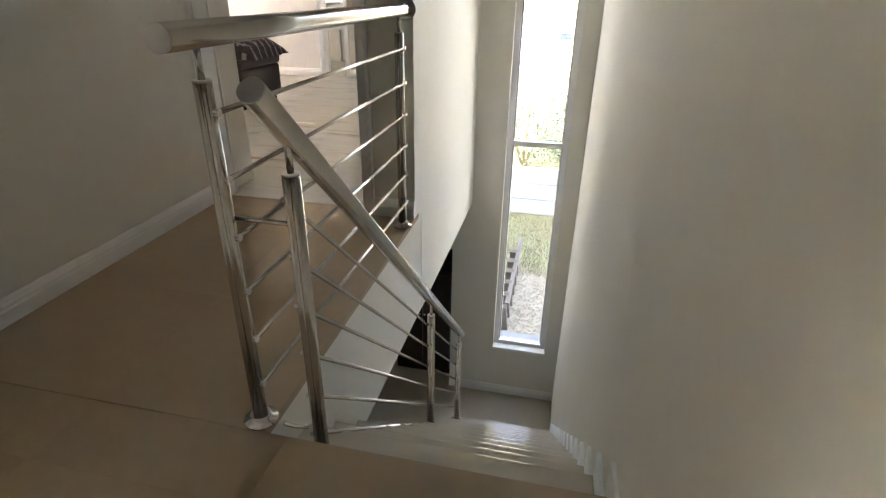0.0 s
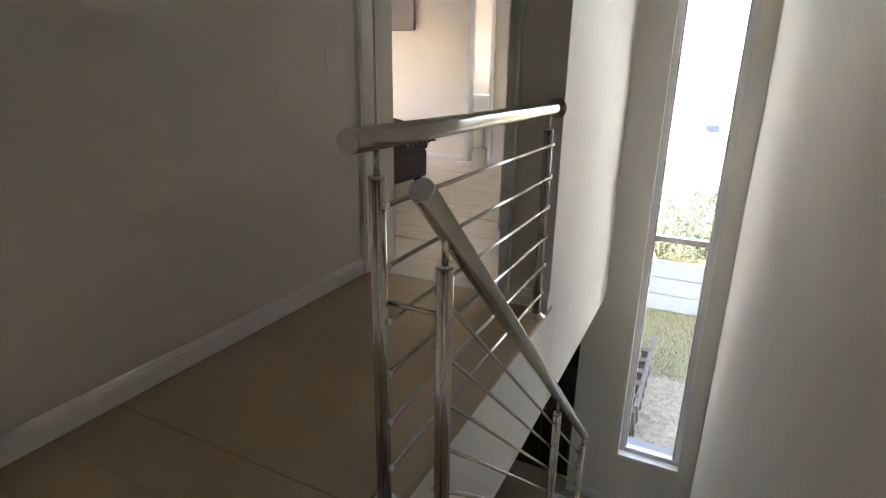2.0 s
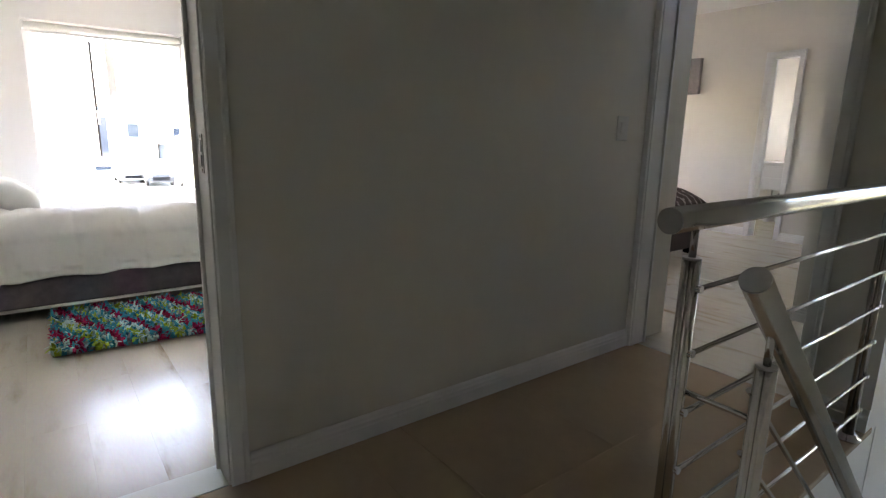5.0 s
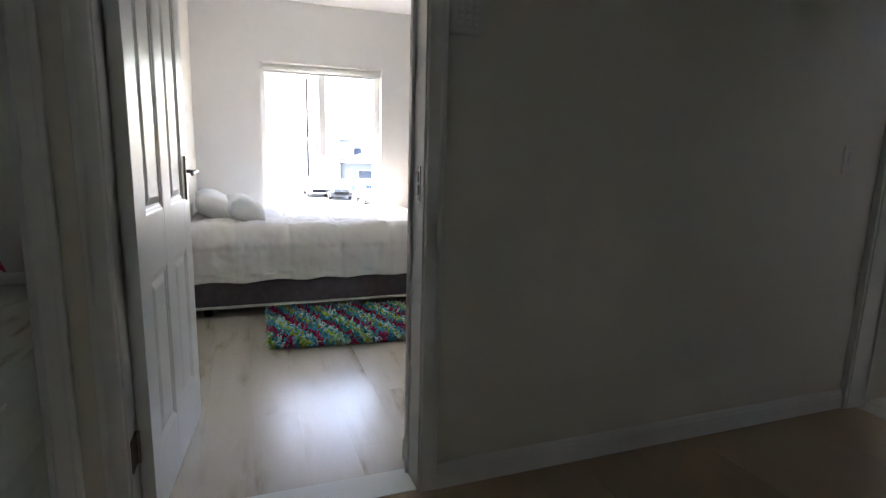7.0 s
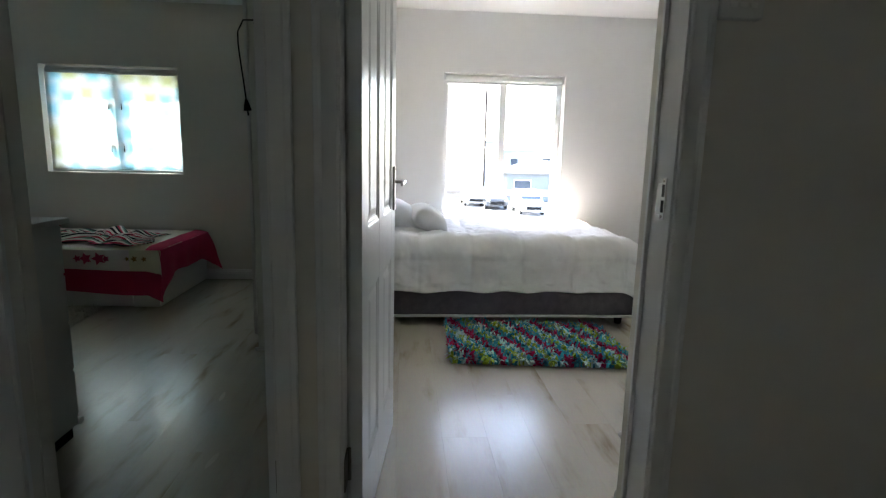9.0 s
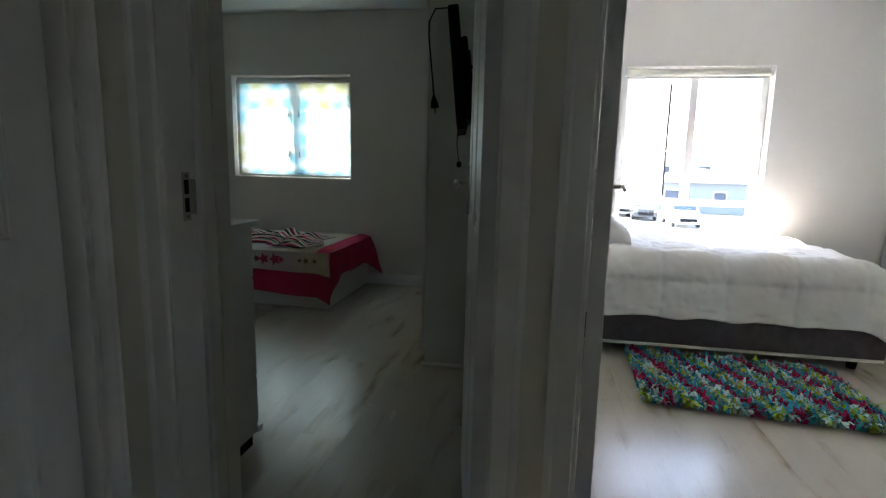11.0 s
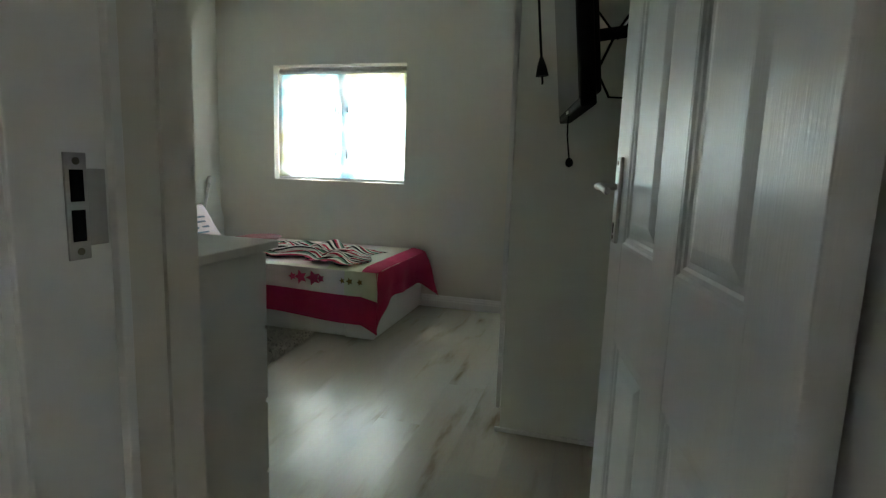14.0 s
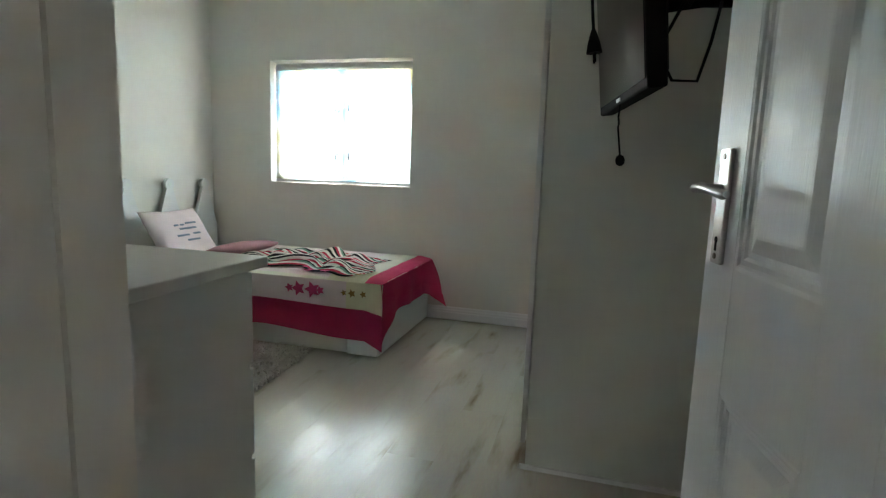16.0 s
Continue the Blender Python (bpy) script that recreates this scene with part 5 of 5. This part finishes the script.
part("wall", bx(-12, 30.5, GRD, 14, 38, GRD + 2.6), M_RENDERW, t)
part("window", bx(1.3, 30.46, GRD + 1.6, 1.9, 30.52, GRD + 1.95), M_DKGLASS, t)



def house(x, y, w, d, h, wall, label, roof="flat", rh=1.2, wins=(), door=False):
    t = thing("house", x, y, GRD, label, "house", "houses across the street")
    part("wall", bx(x - d, y - w / 2, GRD, x, y + w / 2, GRD + h), wall, t)
    if roof == "flat":
        part("roof", bx(x - d - 0.2, y - w / 2 - 0.2, GRD + h, x + 0.2, y + w / 2 + 0.2, GRD + h + 0.25, bev=0.02), M_RENDERG, t)
    else:
        bm = B()
        e = 0.5
        lo = [bm.verts.new((x + a * 1.0, y + b, GRD + h)) for a, b in ((e, -w / 2 - e), (e, w / 2 + e), (-d - e, w / 2 + e), (-d - e, -w / 2 - e))]
        r = [bm.verts.new((x - d / 2, y - w / 2 + d / 2, GRD + h + rh)), bm.verts.new((x - d / 2, y + w / 2 - d / 2, GRD + h + rh))]
        bm.faces.new((lo[0], lo[1], r[1], r[0])), bm.faces.new((lo[2], lo[3], r[0], r[1]))
        bm.faces.new((lo[1], lo[2], r[1])), bm.faces.new((lo[3], lo[0], r[0])), bm.faces.new(lo)
        bmesh.ops.recalc_face_normals(bm, faces=bm.faces)
        part("roof", bm, M_ROOF, t)
    for wy, wz, ww, wh in wins:
        wd = part("window", bx(x - 0.05, y + wy - ww / 2 - 0.06, GRD + wz - 0.06, x + 0.03, y + wy + ww / 2 + 0.06, GRD + wz + wh + 0.06), M_ALU, t)
        part("pane", bx(x + 0.031, y + wy - ww / 2, GRD + wz, x + 0.045, y + wy + ww / 2, GRD + wz + wh), M_DKGLASS, wd)
    if door:
        part("garage_door", bx(x - 0.02, y - w / 2 + 0.6, GRD, x + 0.04, y - w / 2 + 3.2, GRD + 2.2), M_ALU, t)


house(-55, 6.4, 5.5, 8, 5.6, M_RENDERW, "white two-storey rendered house with dark glazing", wins=((-1.6, 0.3, 1.2, 4.6), (1.0, 3.2, 0.9, 1.2)))
house(-62, 15.0, 9, 8, 5.0, M_RENDERW, "white rendered house with a grey hipped roof", "hip", 1.3, ((-2.5, 3.3, 0.9, 0.8), (1.5, 3.3, 1.3, 0.9)))
house(-50, 13.2, 7.5, 6, 2.7, M_RENDERG, "low grey house with a grey tiled hip roof", "hip", 1.3, ((-2.2, 0.9, 1.6, 1.1), (1.6, 0.9, 1.0, 1.0)))
house(-66, 1.0, 6, 8, 3.2, M_RENDERG, "low grey house far along the street", "hip", 1.2, ((0, 1, 1.5, 1.0),))
tagged(part("road", bx(-48, -60, GRD, -12, 80, GRD + 0.03), M_ROAD), "pale concrete street and driveways", "road", kind="structure")


def palisade():
    t = thing("fence", -20, 3.0, GRD, "pale steel palisade fence along the street", "fence")
    for i in range(26):
        y = 0.2 + i * 0.16
        part("slat", bx(-20.0, y, GRD + 0.03, -19.97, y + 0.10, GRD + 1.75, bev=0.004), M_GREYALU, t)
    for z in (0.4, 1.4):
        part("rail", bx(-20.04, 0.1, GRD + z, -20.005, 4.4, GRD + z + 0.06), M_GREYALU, t)


palisade()


def car(x, y, paint, label, van=False):
    t = thing("van" if van else "car", x, y, GRD + 0.03, label, "van" if van else "car", "parked vehicles")
    z, L, W = GRD + 0.03, 4.4, 1.75
    H = 1.75 if van else 1.42
    bm = B()
    prof = [(0, 0.30), (0, 0.80), (0.15, 0.92), (0.95, 1.02), (1.65, H), (L - 0.5, H), (L, 0.95), (L, 0.30)]
    a = [bm.verts.new((x + 0.0 - p[0], y - W / 2, z + p[1])) for p in prof]
    b = [bm.verts.new((x + 0.0 - p[0], y + W / 2, z + p[1])) for p in prof]
    n = len(prof)
    for k in range(n):
        bm.faces.new((a[k], a[(k + 1) % n], b[(k + 1) % n], b[k]))
    bm.faces.new(a), bm.faces.new(b)
    bmesh.ops.recalc_face_normals(bm, faces=bm.faces)
    bmesh.ops.bevel(bm, geom=list(bm.edges), offset=0.06, segments=2, affect="EDGES", clamp_overlap=True)
    part("body", bm, paint, t)
    m = Matrix.Translation((x - 1.30, y, z + 1.02 + (H - 1.02) / 2)) @ Matrix.Rotation(-math.atan2(0.70, H - 1.02), 4, "Y")
    part("windscreen", box(B(), 0.01, -W / 2 + 0.14, -0.36, 0.03, W / 2 - 0.14, 0.36, m, bev=0.01), M_DKGLASS, t)
    part("grille", bx(x - 0.02, y - 0.55, z + 0.42, x + 0.02, y + 0.55, z + 0.66, bev=0.01), M_BLACK, t)
    for s in (-1, 1):
        part("headlight", bx(x - 0.03, y + s * 0.72 - 0.14, z + 0.66, x + 0.025, y + s * 0.72 + 0.14, z + 0.80, bev=0.02), M_CHROME, t)
        for dx in (0.85, L - 0.85):
            w = part("wheel", tube(B(), [(x - dx, y + s * (W / 2 - 0.16), z + 0.32), (x - dx, y + s * (W / 2 + 0.02), z + 0.32)], 0.32, 20), M_RUBBER, t)
            part("rim", tube(B(), [(x - dx, y + s * (W / 2 + 0.005), z + 0.32), (x - dx, y + s * (W / 2 + 0.03), z + 0.32)], 0.19, 16), M_CHROME, w)


car(-36.5, 9.0, M_CARW, "white panel van parked in the street", True)
car(-40.5, 7.0, M_CARD, "dark car parked in the street")
car(-43.0, 5.6, M_CARW, "white car parked in the street")


# ---- floors, piece by piece ----
def box_mesh(name, lx, ly, lz, material, bev=0.0015):
    bm = bx(0, 0, -lz, lx, ly, 0)
    top = [e for e in bm.edges if all(abs(v.co.z) < 1e-6 for v in e.verts)]
    bmesh.ops.bevel(bm, geom=top, offset=bev, segments=1, affect="EDGES")
    me = bpy.data.meshes.new(name)
    bm.to_mesh(me)
    bm.free()
    me.materials.append(material)
    return me


def plank_floor(name, x0, y0, x1, y1, label, seed, pw=0.193, pl=1.285):
    """Laminate boards along x in staggered rows."""
    bed = part(name, bx(x0, y0, -0.025, x1, y1, -0.012), M_GROUT)
    tagged(bed, label, "floor", kind="structure")
    rng = random.Random(seed)
    cache = {}
    rows = int(math.ceil((y1 - y0) / pw))
    for r in range(rows):
        w = min(pw, y1 - y0 - r * pw) - 0.0002
        if w < 0.01:
            continue
        x = x0 - pl * ((r * 0.37 + rng.random() * 0.1) % 1.0)
        while x < x1:
            a, b = max(x, x0), min(x + pl, x1)
            if b - a > 0.02:
                k = (round(b - a, 2), round(w, 3))
                if k not in cache:
                    cache[k] = box_mesh("plank", b - a - 0.0002, w, 0.0115, M_LAM, 0.00025)
                ob = new("plank", cache[k])
                ob.location = (a, y0 + r * pw, 0)
                ob.parent = bed
            x += pl


def tile_floor(name, cells, label, size=0.6):
    x0, y0, x1, y1 = cells[0]
    bed = part(name, bx(x0, y0, -0.025, x1, y1, -0.006), M_GROUT)
    tagged(bed, label, "floor", kind="structure")
    cache = {}
    for i in range(8):
        for j in range(14):
            a, b = x0 + i * size, y0 + j * size
            c, d = min(a + size, x1), min(b + size, y1)
            if a >= x1 - 0.01 or b >= y1 - 0.01:
                continue
            k = (round(c - a, 3), round(d - b, 3))
            if k not in cache:
                cache[k] = box_mesh("tile", c - a - 0.0008, d - b - 0.0008, 0.0055, M_TILE, 0.0003)
            ob = new("tile", cache[k])
            ob.location = (a, b, 0)
            ob.parent = bed


tile_floor("floor_hall", [(0.0, -1.50, XR, 1.118)], "polished beige porcelain tiles in the hall")
tile_floor("floor_landing", [(0.0, 1.120, 1.133, YN + 0.065)], "polished beige porcelain tiles on the landing")
plank_floor("floor_bed1", XW1, -0.46, -0.13, 2.85, "white-washed oak laminate boards in the white bedroom", 1)
plank_floor("floor_pink", XW2, -3.96, -0.13, -0.56, "white-washed oak laminate boards in the pink bedroom", 2)
plank_floor("floor_master", -4.0, YN + 0.07, 0.96, 7.0, "white-washed oak laminate boards in the far bedroom", 4)
plank_floor("floor_bath", -2.5, 7.0, 0.1, 8.6, "pale laminate boards in the bathroom", 6)
for n, d in (("threshold_bed1", D1), ("threshold_pink", D2)):
    tagged(part(n, bx(-0.135, d[0] + 0.007, -0.02, 0.0, d[1] - 0.007, 0.003, bev=0.001), M_GREENGREY), "grey metal floor threshold strip", "threshold", kind="structure")
